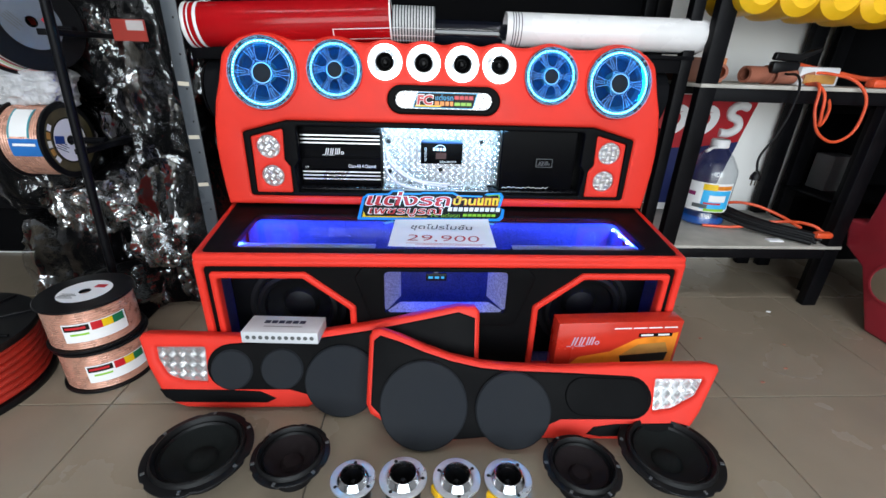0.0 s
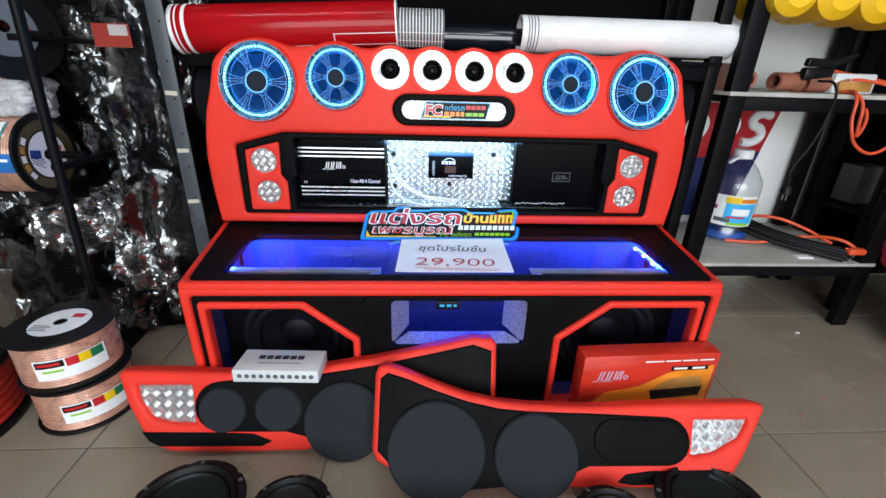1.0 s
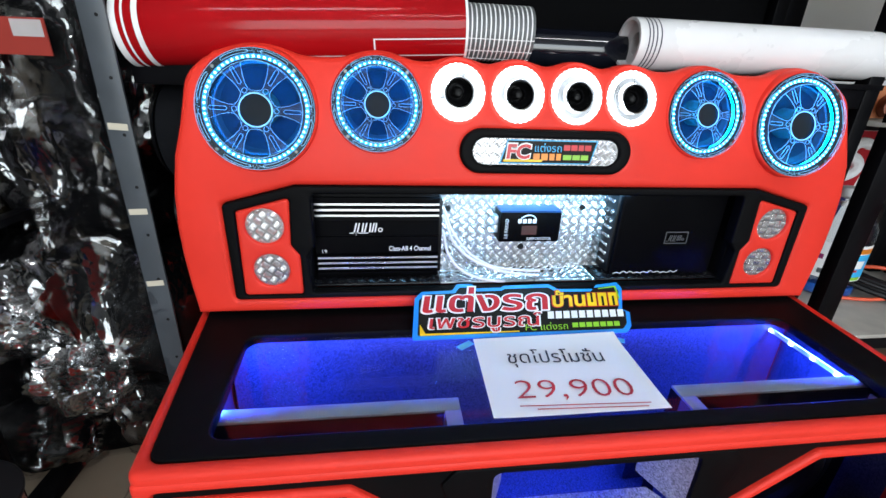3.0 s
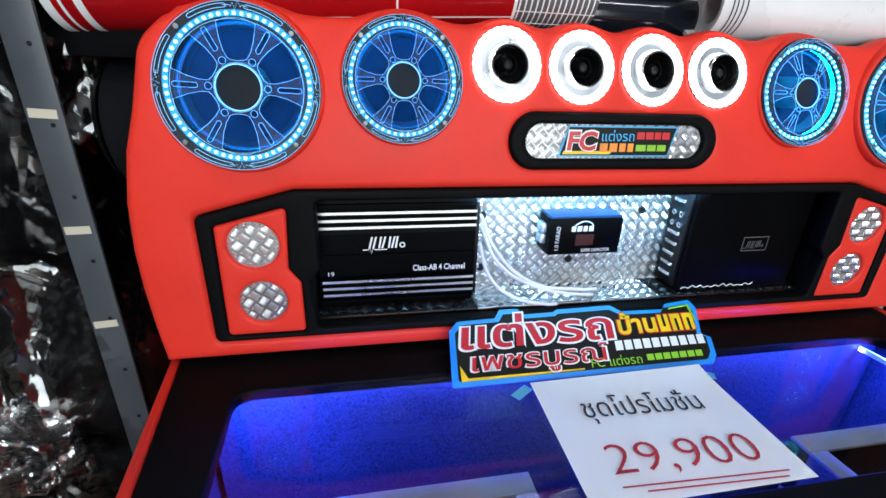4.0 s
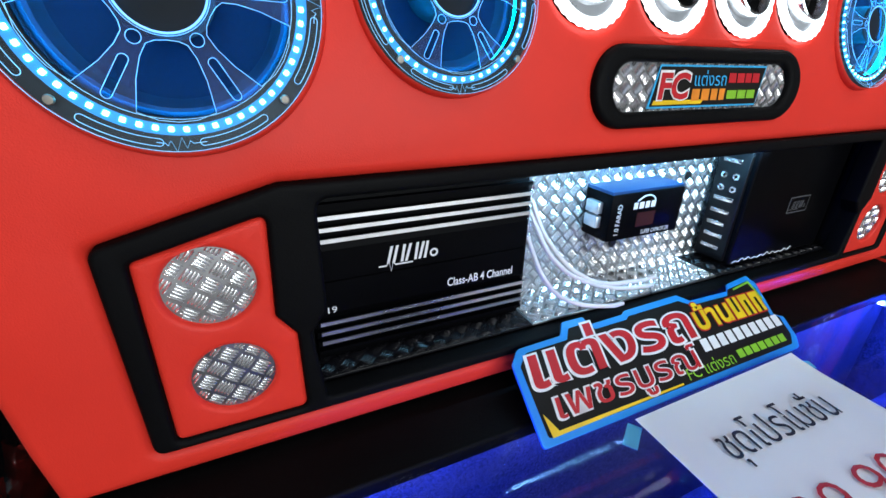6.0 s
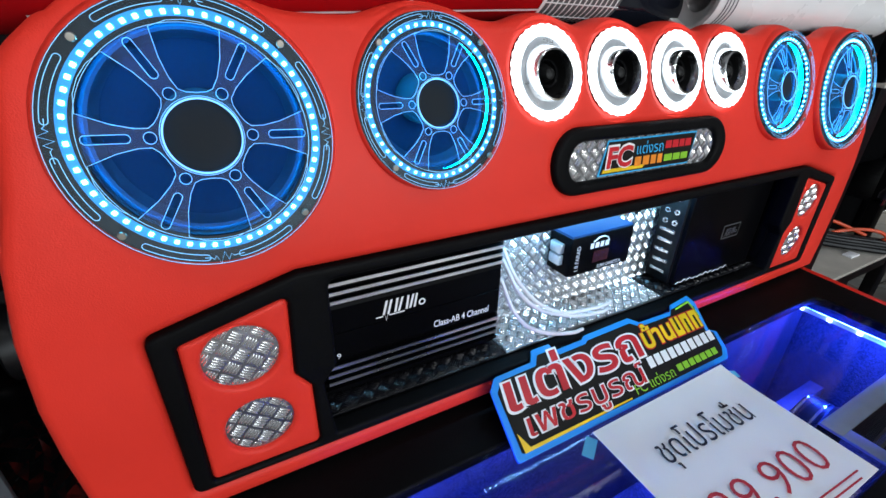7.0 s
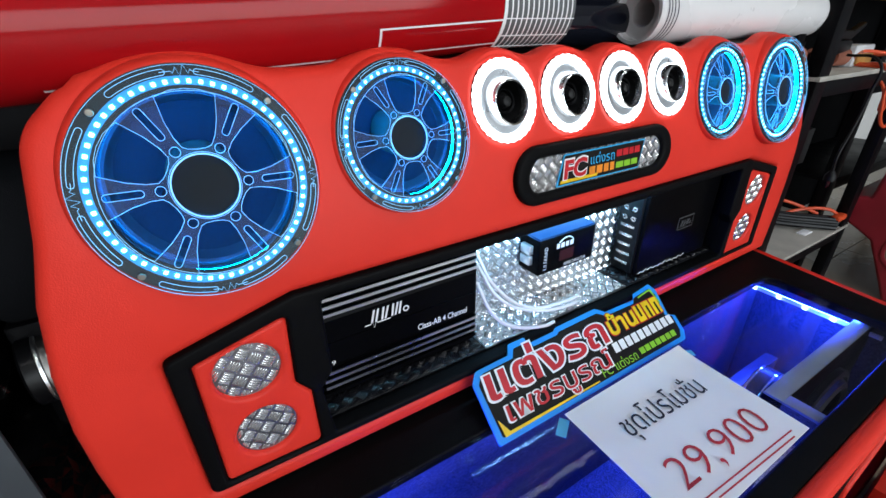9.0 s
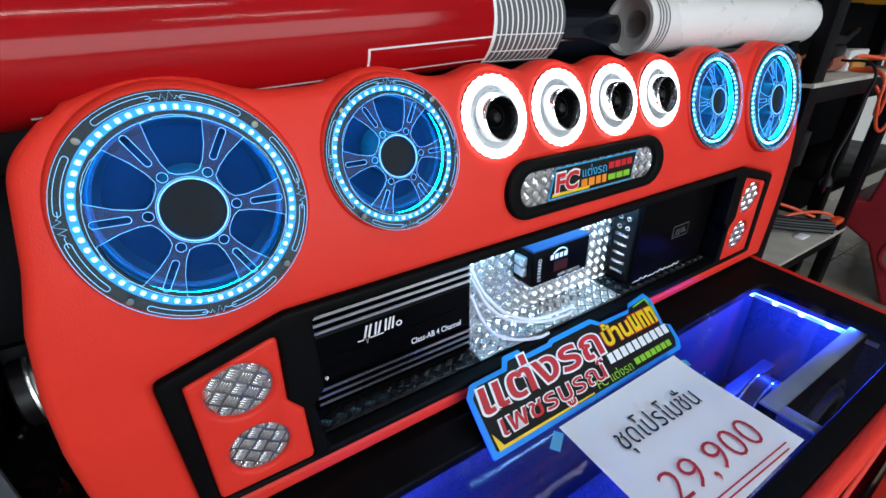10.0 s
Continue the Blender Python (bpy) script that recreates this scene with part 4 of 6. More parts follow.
        part("rear_board", block(min(s * 0.235, s * 0.630), max(s * 0.235, s * 0.630), 1.245, 1.275, 0.03, 0.200, 0.002), GLITTER_DARK, root, "low glitter board behind the woofer")
        at = Matrix.Translation((s * 0.44, 1.098, 0.205))
        sub = part("subwoofer", lathe([(0.142, 0.014), (0.142, 0.002), (0.130, 0.0), (0.124, 0.004), (0.118, -0.006), (0.108, -0.010), (0.098, -0.004), (0.094, 0.012)], 64), RUBBER, root, "large black subwoofer facing the opening", at)
        part("cone", lathe([(0.095, 0.010), (0.05, 0.045), (0.0, 0.05)], 56), RUBBER, sub, "", at)
        part("dust_cap", lathe([(0.056, 0.040), (0.045, 0.022), (0.02, 0.014), (0, 0.013)], 40), RUBBER, sub, "domed dust cap", at)
        part("magnet", lathe([(0, 0.128), (0.068, 0.128), (0.072, 0.124), (0.072, 0.084), (0.110, 0.034), (0.116, 0.016)], 48), BLACK_PLASTIC, sub, "", at)
        for d in (0.090, 0.120):
            part("magnet_ring", lathe([(0.0722, d), (0.0735, d + 0.001), (0.0735, d + 0.004), (0.0722, d + 0.005)], 48), CHROME, sub, "bright ring round the magnet", at)
    bm = bmesh.new()
    f = ((-0.170, 0.248), (0.172, 0.248), (0.172, 0.379), (-0.170, 0.379))
    g = ((-0.128, 0.256), (0.130, 0.256), (0.130, 0.385), (-0.128, 0.385))
    for i in (0, 1, 3):
        j = (i + 1) % 4
        d = 1.050 if i == 0 else 1.085
        q = [(f[i][0], 1.006, f[i][1]), (f[j][0], 1.006, f[j][1]), (g[j][0], d, g[j][1]), (g[i][0], d, g[i][1])]
        bm.faces.new([bm.verts.new(c) for c in q])
    part("window_reveal", bm, GLITTER, root, "silver glitter splayed window reveal")
    part("led_strip", block(0.612, 0.616, 1.09, 1.36, 0.369, 0.379, 0), WHITE_PAINT, root, "strip of small blue lamps")
    chip = bpy.data.meshes.new("led")
    bm = block(-0.003, 0.001, -0.004, 0.004, -0.003, 0.003, 0)
    bm.to_mesh(chip)
    bm.free()
    finish(chip, LED_BLUE)
    for i in range(5):
        ob = new("led", chip)
        ob.location = (0.611, 1.120 + 0.0560 * i, 0.374)
        attach(ob, root)


enclosure()

# blue lamps below the glass: side pair for the strips, the rest added fill
BLUE = (0.014, 0.05, 1.0)
area_lamp("blue_strip_light", (0, 1.338, 0.402), (0, 1.15, 0.02), 1.10, 0.012, 9.5, BLUE)
for s in (-1, 1):
    area_lamp("blue_strip_light", (s * 0.615, 1.23, 0.400), (s * 0.35, 1.26, 0.03), 0.20, 0.012, 7.0, BLUE)
    area_lamp("blue_strip_light", (s * 0.41, 1.149, 0.392), (s * 0.40, 1.20, 0.03), 0.38, 0.010, 5.0, BLUE)
    area_lamp("blue_strip_light", (s * 0.44, 1.03, 0.385), (s * 0.44, 1.075, 0.10), 0.34, 0.012, 0.22, BLUE)


def controller():
    root = thing("led_controller", (-0.025, 1.04, 0.333), "small black light controller hanging inside the window", "controller")
    part("case", block(-0.056, 0.004, 1.035, 1.050, 0.333, 0.356, 0.002), BLACK_PLASTIC, root)
    part("ribbon", block(-0.032, -0.020, 1.041, 1.044, 0.355, 0.405, 0), GREY_MDF, root)
    part("print_bars", bars([(-0.048, -0.036), (-0.030, -0.018), (-0.012, -0.004)], 0.341, 0.348), SIGN_CYAN, root, "", Matrix.Translation((0, 1.0345, 0)))


controller()


# ---------------------------------------------------------------- paper and sign on the glass
FLAT = Matrix.Rotation(radians(-90), 4, "X")


def price_sheet():
    bm = bmesh.new()
    nx, ny = 16, 12
    turn = Matrix.Translation((-0.162, 1.057, TOP)) @ Matrix.Rotation(radians(-2.2), 4, "Z")
    grid = []
    for i in range(nx + 1):
        row = []
        for j in range(ny + 1):
            x, y = 0.304 * i / nx, 0.220 * j / ny
            lift = 0.0008 + 0.006 * max(0, (0.25 - i / nx)) ** 2 * 4 * (1 - j / ny) + 0.010 * max(0, (j / ny - 0.75)) ** 2 * 8 * (i / nx)
            row.append(bm.verts.new((x, y + 0.012 * i / nx, lift)))
        grid.append(row)
    for i in range(nx):
        for j in range(ny):
            bm.faces.new([grid[i][j], grid[i + 1][j], grid[i + 1][j + 1], grid[i][j + 1]])
    r = bmesh.ops.extrude_face_region(bm, geom=bm.faces[:])
    for v in [e for e in r["geom"] if isinstance(e, bmesh.types.BMVert)]:
        v.co.z += 0.0004
    bmesh.ops.recalc_face_normals(bm, faces=bm.faces)
    root = single("price_sheet", bm, PAPER, "white paper sheet with handwritten price lying on the glass", "paper", m=turn)

    def write(name, mesh, material, x, y, label=""):
        part(name, mesh, material, root, label, turn @ Matrix.Translation((x, y, 0.0040)) @ FLAT)

    write("heading", lettering("ชุดโปรโมชั่น", 0.190, 0.056, shear=0.12), INK, 0.056, 0.122, "dark handwritten heading")
    write("price", lettering("29,900", 0.212, 0.052, shear=0.08, grow=-0.012), RED_INK, 0.048, 0.034, "red handwritten price")
    write("underline", bars([(0.0, 0.225)], 0.0, 0.0022), RED_INK, 0.048, 0.022)
    write("underline", bars([(0.0, 0.190)], 0.0, 0.0022), RED_INK, 0.075, 0.014)
    for x, y, a in ((-0.172, 1.262, 35), (0.150, 1.262, -25)):
        single("tape", block(-0.018, 0.018, -0.008, 0.008, 0, 0.0006, 0), mat("blue_tape", (0.10, 0.42, 0.62), 0.4), "short strip of pale blue tape on the glass", "tape", "tape strips",
               m=Matrix.Translation((x, y, TOP - 0.0035)) @ Matrix.Rotation(radians(a), 4, "Z"))


def shop_sign():
    rise = radians(29)
    slant = Matrix(((1.045, 0, 0.19, 0), (0, 1, 0, 0), (0, 0, 0.95, 0), (0, 0, 0, 1)))
    m = Matrix.Translation((-0.288, 1.285, TOP - 0.0015)) @ Matrix.Rotation(rise - radians(90), 4, "X") @ slant
    edge = rounded([(0.010, 0.0, 0.006), (0.458, 0.0, 0.008), (0.468, 0.016, 0.004), (0.470, 0.052, 0.004), (0.454, 0.060, 0.003), (0.462, 0.118, 0.004), (0.452, 0.137, 0.004),
                    (0.402, 0.131, 0.004), (0.394, 0.119, 0.004), (0.312, 0.121, 0.004), (0.292, 0.136, 0.006), (0.190, 0.134, 0.004), (0.184, 0.129, 0.003), (0.126, 0.128, 0.004),
                    (0.120, 0.142, 0.004), (0.086, 0.142, 0.004), (0.078, 0.124, 0.004), (0.012, 0.122, 0.008), (0.0, 0.104, 0.006)], 4)
    root = single("shop_sign", plate(edge, (), 0.004, 0.0008), SIGN_BLUE, "blue-edged cut-out shop sign leaning on the glass", "sign", m=m)
    cx, cz = 0.235, 0.062
    inner = [(cx + (x - cx) * 0.958, cz + (z - cz) * 0.86) for x, z in edge]

    def put(name, mesh, material, x, z, level, label=""):
        part(name, mesh, material, root, label, m @ Matrix.Translation((x, -0.0004 - 0.0005 * level, z)))

    put("field", plate(inner, (), 0.0006), SIGN_BLACK, 0, 0, 0.5, "black field")
    put("title_edge", lettering("แต่งรถ", 0.276, 0.074, grow=0.055), WHITE_PRINT, 0.016, 0.060, 2)
    put("title", lettering("แต่งรถ", 0.267, 0.067, grow=0.02), SIGN_RED, 0.0205, 0.0635, 3, "red lettering with white edge")
    put("place_edge", lettering("เพชรบูรณ์", 0.238, 0.052, grow=0.036), WHITE_PRINT, 0.036, 0.009, 2)
    put("place", lettering("เพชรบูรณ์", 0.231, 0.046, grow=0.008), SIGN_RED, 0.0395, 0.012, 3, "red lettering with white edge")
    put("name_edge", lettering("บ้าน", 0.078, 0.050, grow=0.05), SIGN_RED, 0.296, 0.068, 2)
    put("name", lettering("บ้าน", 0.074, 0.046, grow=0.03), SIGN_YELLOW, 0.298, 0.070, 3, "yellow lettering")
    for i in range(3):
        a = 0.377 + 0.0245 * i
        put("yellow_bar_edge", bars([(a - 0.0015, a + 0.0215)], 0.068, 0.108), SIGN_RED, 0, 0, 2)
        put("yellow_bar", bars([(a, a + 0.020)], 0.070, 0.106), SIGN_YELLOW, 0, 0, 3, "plain yellow bar")
        put("yellow_gap", bars([(a + 0.0075, a + 0.0125)], 0.070 if i else 0.080, 0.096 if i else 0.106), SIGN_BLACK, 0, 0, 4)
    for i in range(10):
        put("white_bar", bars([(0.286 + 0.0172 * i, 0.286 + 0.0172 * i + 0.0135)], 0.040, 0.059), WHITE_PRINT, 0, 0, 2, "plain white bar")
    put("green_script", lettering("FC แต่งรถ", 0.090, 0.019), SIGN_GREEN, 0.238, 0.012, 2)
    put("green_bars", bars([(0.338 + 0.0152 * i, 0.338 + 0.0152 * i + 0.0125) for i in range(7)], 0.016, 0.028), SIGN_GREEN, 0, 0, 2)
    put("gold_line", plate([(0.024, 0.008), (0.225, 0.010), (0.225, 0.0125), (0.034, 0.013), (0.024, 0.030), (0.020, 0.036)], (), 0.0003), SIGN_YELLOW, 0, 0, 2, "gold corner line")
    put("gold_corner", plate([(0.405, 0.120), (0.447, 0.126), (0.452, 0.090), (0.449, 0.088), (0.443, 0.122), (0.405, 0.117)], (), 0.0003), SIGN_GREEN, 0, 0, 2)


price_sheet()
shop_sign()


# ---------------------------------------------------------------- car door panels
def door_panel(s, m, label):
    """s = 1: the narrow tip lies at x = 0 and the panel runs to +x; s = -1: mirrored."""
    def fl(loop):
        return loop if s > 0 else [(-x, z) for x, z in reversed(loop)]

    root = thing("car_door_panel", (0, 0, 0), label, "door panel", "door panels")
    if s > 0:
        pads = ((0.149, 0.106, 0.112), (0.377, 0.101, 0.096))
        low = circle(*pads[0], 40, 207, 305) + circle(*pads[1], 36, 228, 318)
        outer = [(0.0, 0.272), (0.0, 0.10), (0.012, 0.075), *low, (0.458, 0.029), (0.671, 0.034), (0.80, 0.045), (0.838, 0.073), (0.862, 0.108), (0.915, 0.214),
                 (0.912, 0.228), (0.886, 0.233), (0.658, 0.222), (0.512, 0.212), (0.365, 0.213), (0.292, 0.218), (0.218, 0.232), (0.144, 0.255), (0.08, 0.280), (0.03, 0.294), (0.008, 0.290)]
        dark = [(0.014, 0.262), (0.014, 0.10), *circle(0.149, 0.106, 0.104, 30, 207, 303), *circle(0.377, 0.101, 0.088, 24, 232, 318), (0.462, 0.062), (0.500, 0.080),
                *circle(0.680, 0.140, 0.054, 10, -85, 85), (0.512, 0.197), (0.365, 0.197), (0.292, 0.202), (0.218, 0.216), (0.144, 0.238), (0.08, 0.262), (0.03, 0.276)]
        slot = [(0.566, 0.046), (0.585, 0.064), (0.640, 0.073), (0.80, 0.080), (0.826, 0.075), (0.800, 0.054), (0.60, 0.041)]
        lens = rounded([(0.740, 0.107, 0.004), (0.790, 0.116, 0.02), (0.850, 0.150, 0.02), (0.874, 0.191, 0.004), (0.750, 0.187, 0.006)])
    else:
        pads = ((0.376, 0.096, 0.100), (0.539, 0.128, 0.057), (0.673, 0.126, 0.056))
        low = circle(*pads[0], 40, 215, 318)
        outer = [(0.0, 0.285), (0.0, 0.05), (0.02, 0.03), (0.28, 0.03), *low, (0.472, 0.016), (0.693, 0.014), (0.80, 0.018), (0.830, 0.029), (0.860, 0.053), (0.899, 0.131),
                 (0.923, 0.208), (0.915, 0.221), (0.87, 0.222), (0.645, 0.215), (0.45, 0.228), (0.31, 0.250), (0.15, 0.284), (0.06, 0.303), (0.012, 0.300)]
        dark = [(0.014, 0.27), (0.014, 0.05), (0.28, 0.045), *circle(0.376, 0.096, 0.092, 30, 215, 318), (0.470, 0.055), (0.520, 0.069),
                *circle(0.677, 0.133, 0.063, 10, -88, 85), (0.645, 0.199), (0.45, 0.211), (0.31, 0.233), (0.15, 0.266), (0.06, 0.286)]
        slot = [(0.556, 0.045), (0.60, 0.064), (0.68, 0.068), (0.866, 0.071), (0.850, 0.048), (0.825, 0.035), (0.58, 0.033)]
        lens = rounded([(0.743, 0.089, 0.004), (0.800, 0.092, 0.02), (0.845, 0.106, 0.03), (0.872, 0.150, 0.02), (0.878, 0.184, 0.004), (0.750, 0.184, 0.006)])
    part("body", plate(fl(outer), [fl(lens)], 0.055, 0.012), RED, root, "padded red leatherette panel", m)
    part("inset", plate(fl(dark), (), 0.012, 0.004), BLACK, root, "black leatherette inset", m @ Matrix.Translation((0, -0.005, 0)))
    part("lower_slot", plate(fl(slot), (), 0.008, 0.002), BLACK, root, "black slot", m @ Matrix.Translation((0, -0.003, 0)))
    part("tread_insert", plate(fl([(0.735 + (x - 0.735) * 1.02, z) for x, z in lens]), (), 0.003), TREAD, root, "aluminium tread plate insert", m @ Matrix.Translation((0, 0.010, 0)))
    face = [Vector(p) for p in fl(lens)]
    xs, zs = [p.x for p in face], [p.y for p in face]
    part("raised_tread", tread_bars(min(xs), max(xs), min(zs), max(zs), lambda x, z: within(Vector((x, z)), face), 0.019), TREAD_BAR, root, "", m @ Matrix.Translation((0, 0.0098, 0)))
    for x, z, r in pads:
        thick = 0.018 if r > 0.09 else 0.010
        part("round_pad", lathe([(0, -thick), (r - 0.004, -thick), (r, -thick + 0.004), (r, 0.004)], 56), PAD, root, "round dark grey speaker cover", m @ Matrix.Translation((s * x, 0, z)))
    if s > 0:
        part("oval_pad", plate(stadium(0.618, 0.140, 0.215, 0.098), (), 0.010, 0.004), BLACK, root, "long black speaker cover", m @ Matrix.Translation((0, -0.009, 0)))
    return root


def basis(p, ex, ez):
    ex, ez = Vector(ex).normalized(), Vector(ez).normalized()
    ey = ez.cross(ex)
    return Matrix(((ex.x, ey.x, ez.x, p[0]), (ex.y, ey.y, ez.y, p[1]), (ex.z, ey.z, ez.z, p[2]), (0, 0, 0, 1)))


door_panel(1, basis((-0.212, 0.762, 0.0065), (0.998, -0.062, 0), (0.03, 0.491, 0.87)), "red and black car door panel with round speaker covers leaning back")
door_panel(-1, basis((0.094, 0.868, 0.004), (1.0, -0.010, 0), (0.004, 0.346, 0.938)), "red and black car door panel standing behind another panel")


# ---------------------------------------------------------------- boxes by the panels
def white_box():
    m = Matrix.Translation((-0.4315, 0.891, 0.226)) @ Matrix.Rotation(radians(-2.4), 4, "Z") @ Matrix.Rotation(radians(-4), 4, "X")
    root = single("product_box", block(-0.098, 0.098, 0.0, 0.086, 0.0, 0.032, 0.0012), CARTON_WHITE, "flat white product box with a row of holes", "box", m=m)
    part("top_bars", bars([(-0.055 + 0.0185 * i, -0.055 + 0.0185 * i + 0.0155) for i in range(6)], 0, 0.016), INK, root, "dark plain bars", m @ Matrix.Translation((0, 0.045, 0.0326)) @ FLAT)
    part("top_line", bars([(-0.05, 0.05)], 0, 0.003), GREY_PRINT, root, "", m @ Matrix.Translation((0, 0.028, 0.0326)) @ FLAT)
    for k in range(11):
        part("round_hole", lathe([(0.0, -0.0006), (0.0055, -0.0005), (0.0055, 0.0004)], 16), GREY_PRINT, root, "", m @ Matrix.Translation((-0.082 + 0.0164 * k, 0, 0.016)))


def red_carton():
    m = Matrix.Translation((0.488, 0.932, 0.0)) @ Matrix.Rotation(radians(2.5), 4, "Z")
    root = single("amplifier_carton", block(-0.180, 0.180, 0.0, 0.050, 0.0, 0.262, 0.0015), CARTON_RED, "glossy red and orange printed amplifier carton standing on edge", "carton", m=m)

    def put(name, mesh, material, level, label=""):
        part(name, mesh, material, root, label, m @ Matrix.Translation((0, -0.0005 - 0.0004 * level, 0)))

    put("orange_field", plate([(-0.16, 0.10), (0.172, 0.10), (0.172, 0.225), (0.05, 0.205), (-0.02, 0.165), (-0.11, 0.15)], (), 0.0002), ORANGE, 0, "orange print")
    put("picture", plate([(0.010, 0.150), (0.155, 0.158), (0.140, 0.192), (0.060, 0.186)], (), 0.0002), WOOD_PRINT, 1, "brown product picture")
    put("picture_side", plate([(0.010, 0.150), (0.155, 0.158), (0.150, 0.128), (0.020, 0.120)], (), 0.0002), BLACK_PLASTIC, 1)
    put("label_bar", bars([(0.055, 0.155)], 0.212, 0.224), BLACK_PLASTIC, 1, "black label bar")
    put("label_bits", bars([(0.062, 0.098), (0.112, 0.146)], 0.215, 0.221), WHITE_PRINT, 2)
    put("fine_print", bars([(-0.02, 0.03), (0.035, 0.075), (0.080, 0.120), (0.126, 0.165)], 0.240, 0.244), WHITE_PRINT, 1)
    cut_logo(root, -0.140, 0, 0.190, 0.085, mat("pale_lilac_print", (0.45, 0.38, 0.5), 0.4), m @ Matrix.Translation((0, -0.001, 0)))


white_box()
red_carton()


# ---------------------------------------------------------------- loose speakers on the floor
def loose_speaker(r, label, tint):
    root = thing("loose_speaker", (0, 0, 0), label, "speaker", "loose speakers on the floor")
    n = 96
    rim = []
    for i in range(n):
        a = 2 * math.pi * i / n
        notch = 0.03 if (i % 16) in (7, 8) else 0.0
        rim.append((r * (1 - notch) * math.cos(a), r * (1 - notch) * math.sin(a)))
    part("basket_rim", plate(rim, [circle(0, 0, r * 0.80, 64)], 0.006, 0.002), BLACK_PLASTIC, root, "", UP @ Matrix.Translation((0, -0.070, 0)))
    part("surround", lathe([(r * 0.86, -0.070), (r * 0.83, -0.078), (r * 0.80, -0.080), (r * 0.76, -0.074), (r * 0.74, -0.066), (r * 0.70, -0.070), (r * 0.67, -0.064)], 64), RUBBER, root, "", UP)
    part("cone", lathe([(r * 0.68, -0.064), (r * 0.3, -0.038), (0, -0.034)], 56), tint, root, "dark paper cone", UP)
    part("dust_cap", lathe([(r * 0.30, -0.040), (r * 0.22, -0.048), (0, -0.052)], 40), tint, root, "", UP)
    part("basket", lathe([(r * 0.90, -0.066), (r * 0.86, -0.058), (r * 0.52, -0.028), (r * 0.52, 0.0), (0, 0.0)], 48), BLACK_PLASTIC, root, "", UP)
    for i in range(6):
        a = radians(60 * i + 15)
        part("screw_tab", block(-0.004, 0.004, -0.003, 0.003, 0.0705, 0.073, 0), GREY_PRINT, root, "", Matrix.Translation((r * 0.93 * math.cos(a), r * 0.93 * math.sin(a), 0)) @ Matrix.Rotation(a, 4, "Z"))
    return root


CONE_BLACK = mat("matt_black_cone", (0.007, 0.0085, 0.0085), 0.8, vary=0.2, spec=0.12)
CONE_BROWN = mat("brownish_black_cone", (0.013, 0.009, 0.010), 0.8, vary=0.2, spec=0.12)
big = loose_speaker(0.118, "large loose black speaker lying face up on the tiles", CONE_BLACK)
big.matrix_basis = pose(-0.578, 0.700, 0.0, 0, 0, 20)
copy_thing(big, pose(0.528, 0.672, 0.0, 0, 0, -35))
small = loose_speaker(0.088, "smaller loose black speaker with brownish cone on the tiles", CONE_BROWN)
small.matrix_basis = pose(-0.366, 0.686, 0.0, 0, 0, 5)
copy_thing(small, pose(0.302, 0.640, 0.0, 0, 0, 40))


def loose_tweeter():
    root = thing("bullet_tweeter", (0, 0, 0), "bright aluminium bullet tweeter standing face up on the tiles", "tweeter", "tweeters on the floor")
    holes = [circle(0.038 * math.cos(a), 0.038 * math.sin(a), 0.0026, 10) for a in (radians(90 + 120 * i) for i in range(3))]
    part("flange", plate(circle(0, 0, 0.046, 64), [circle(0, 0, 0.028, 40), *holes], 0.004, 0.0012), SATIN, root, "turned aluminium flange", UP @ Matrix.Translation((0, -0.058, 0)))
    part("horn", lathe([(0.0345, -0.058), (0.0330, -0.0605), (0.0265, -0.0695), (0.0250, -0.0700), (0.0235, -0.066), (0.020, -0.040), (0.012, -0.03)], 48), CHROME, root, "", UP)
    part("throat", lathe([(0.0242, -0.0672), (0.0205, -0.048), (0.012, -0.032), (0, -0.031)], 40), BLACK_PLASTIC, root, "black throat", UP)
    part("bullet", lathe([(0.007, -0.03), (0.007, -0.045), (0.004, -0.050), (0, -0.051)], 24), RUBBER, root, "", UP)
    part("magnet", lathe([(0.032, -0.054), (0.034, -0.050), (0.034, -0.002), (0.032, 0.0), (0, 0.0)], 40), BLACK_PLASTIC, root, "", UP)
    for i in range(3):
        a = radians(90 + 120 * i)
        part("screw_hole", lathe([(0, -0.0584), (0.0034, -0.0583), (0.0036, -0.0578)], 14), RUBBER, root, "dark screw hole", Matrix.Translation((0.038 * math.cos(a), 0.038 * math.sin(a), 0)) @ UP)
    part("yellow_tag", block(-0.020, 0.004, -0.046, -0.032, 0.030, 0.050, 0.001), YELLOW, root, "yellow paper tag")
    return root


tw = loose_tweeter()
tw.matrix_basis = pose(-0.216, 0.624, 0.0, 0, 0, 0) @ Matrix.Scale(1.07, 4)
for x, y, a in ((-0.106, 0.622, 24), (0.012, 0.616, -58), (0.126, 0.613, -40)):
    copy_thing(tw, pose(x, y, 0.0, 0, 0, a) @ Matrix.Scale(1.07, 4))


# ---------------------------------------------------------------- rolls behind the console


def roll(name, x0, x1, y, z, r, material, label, group="vinyl rolls", tilt=None):
    prof = [(r - 0.006, x0 + 0.001), (r - 0.006, x0), (r, x0), (r, x1), (r - 0.006, x1), (r - 0.007, x1 - 0.02), (r * 0.45, x1 - 0.02), (r * 0.45, x0 + 0.02), (r - 0.007, x0 + 0.02)]
    bm = lathe(prof, 56, True)
    m = Matrix.Translation((0, y, z)) @ Matrix.Rotation(radians(-90), 4, "Z")
    if tilt is not None:
        m = tilt @ m
    return single(name, bm, material, label, "vinyl roll", group, m=m)


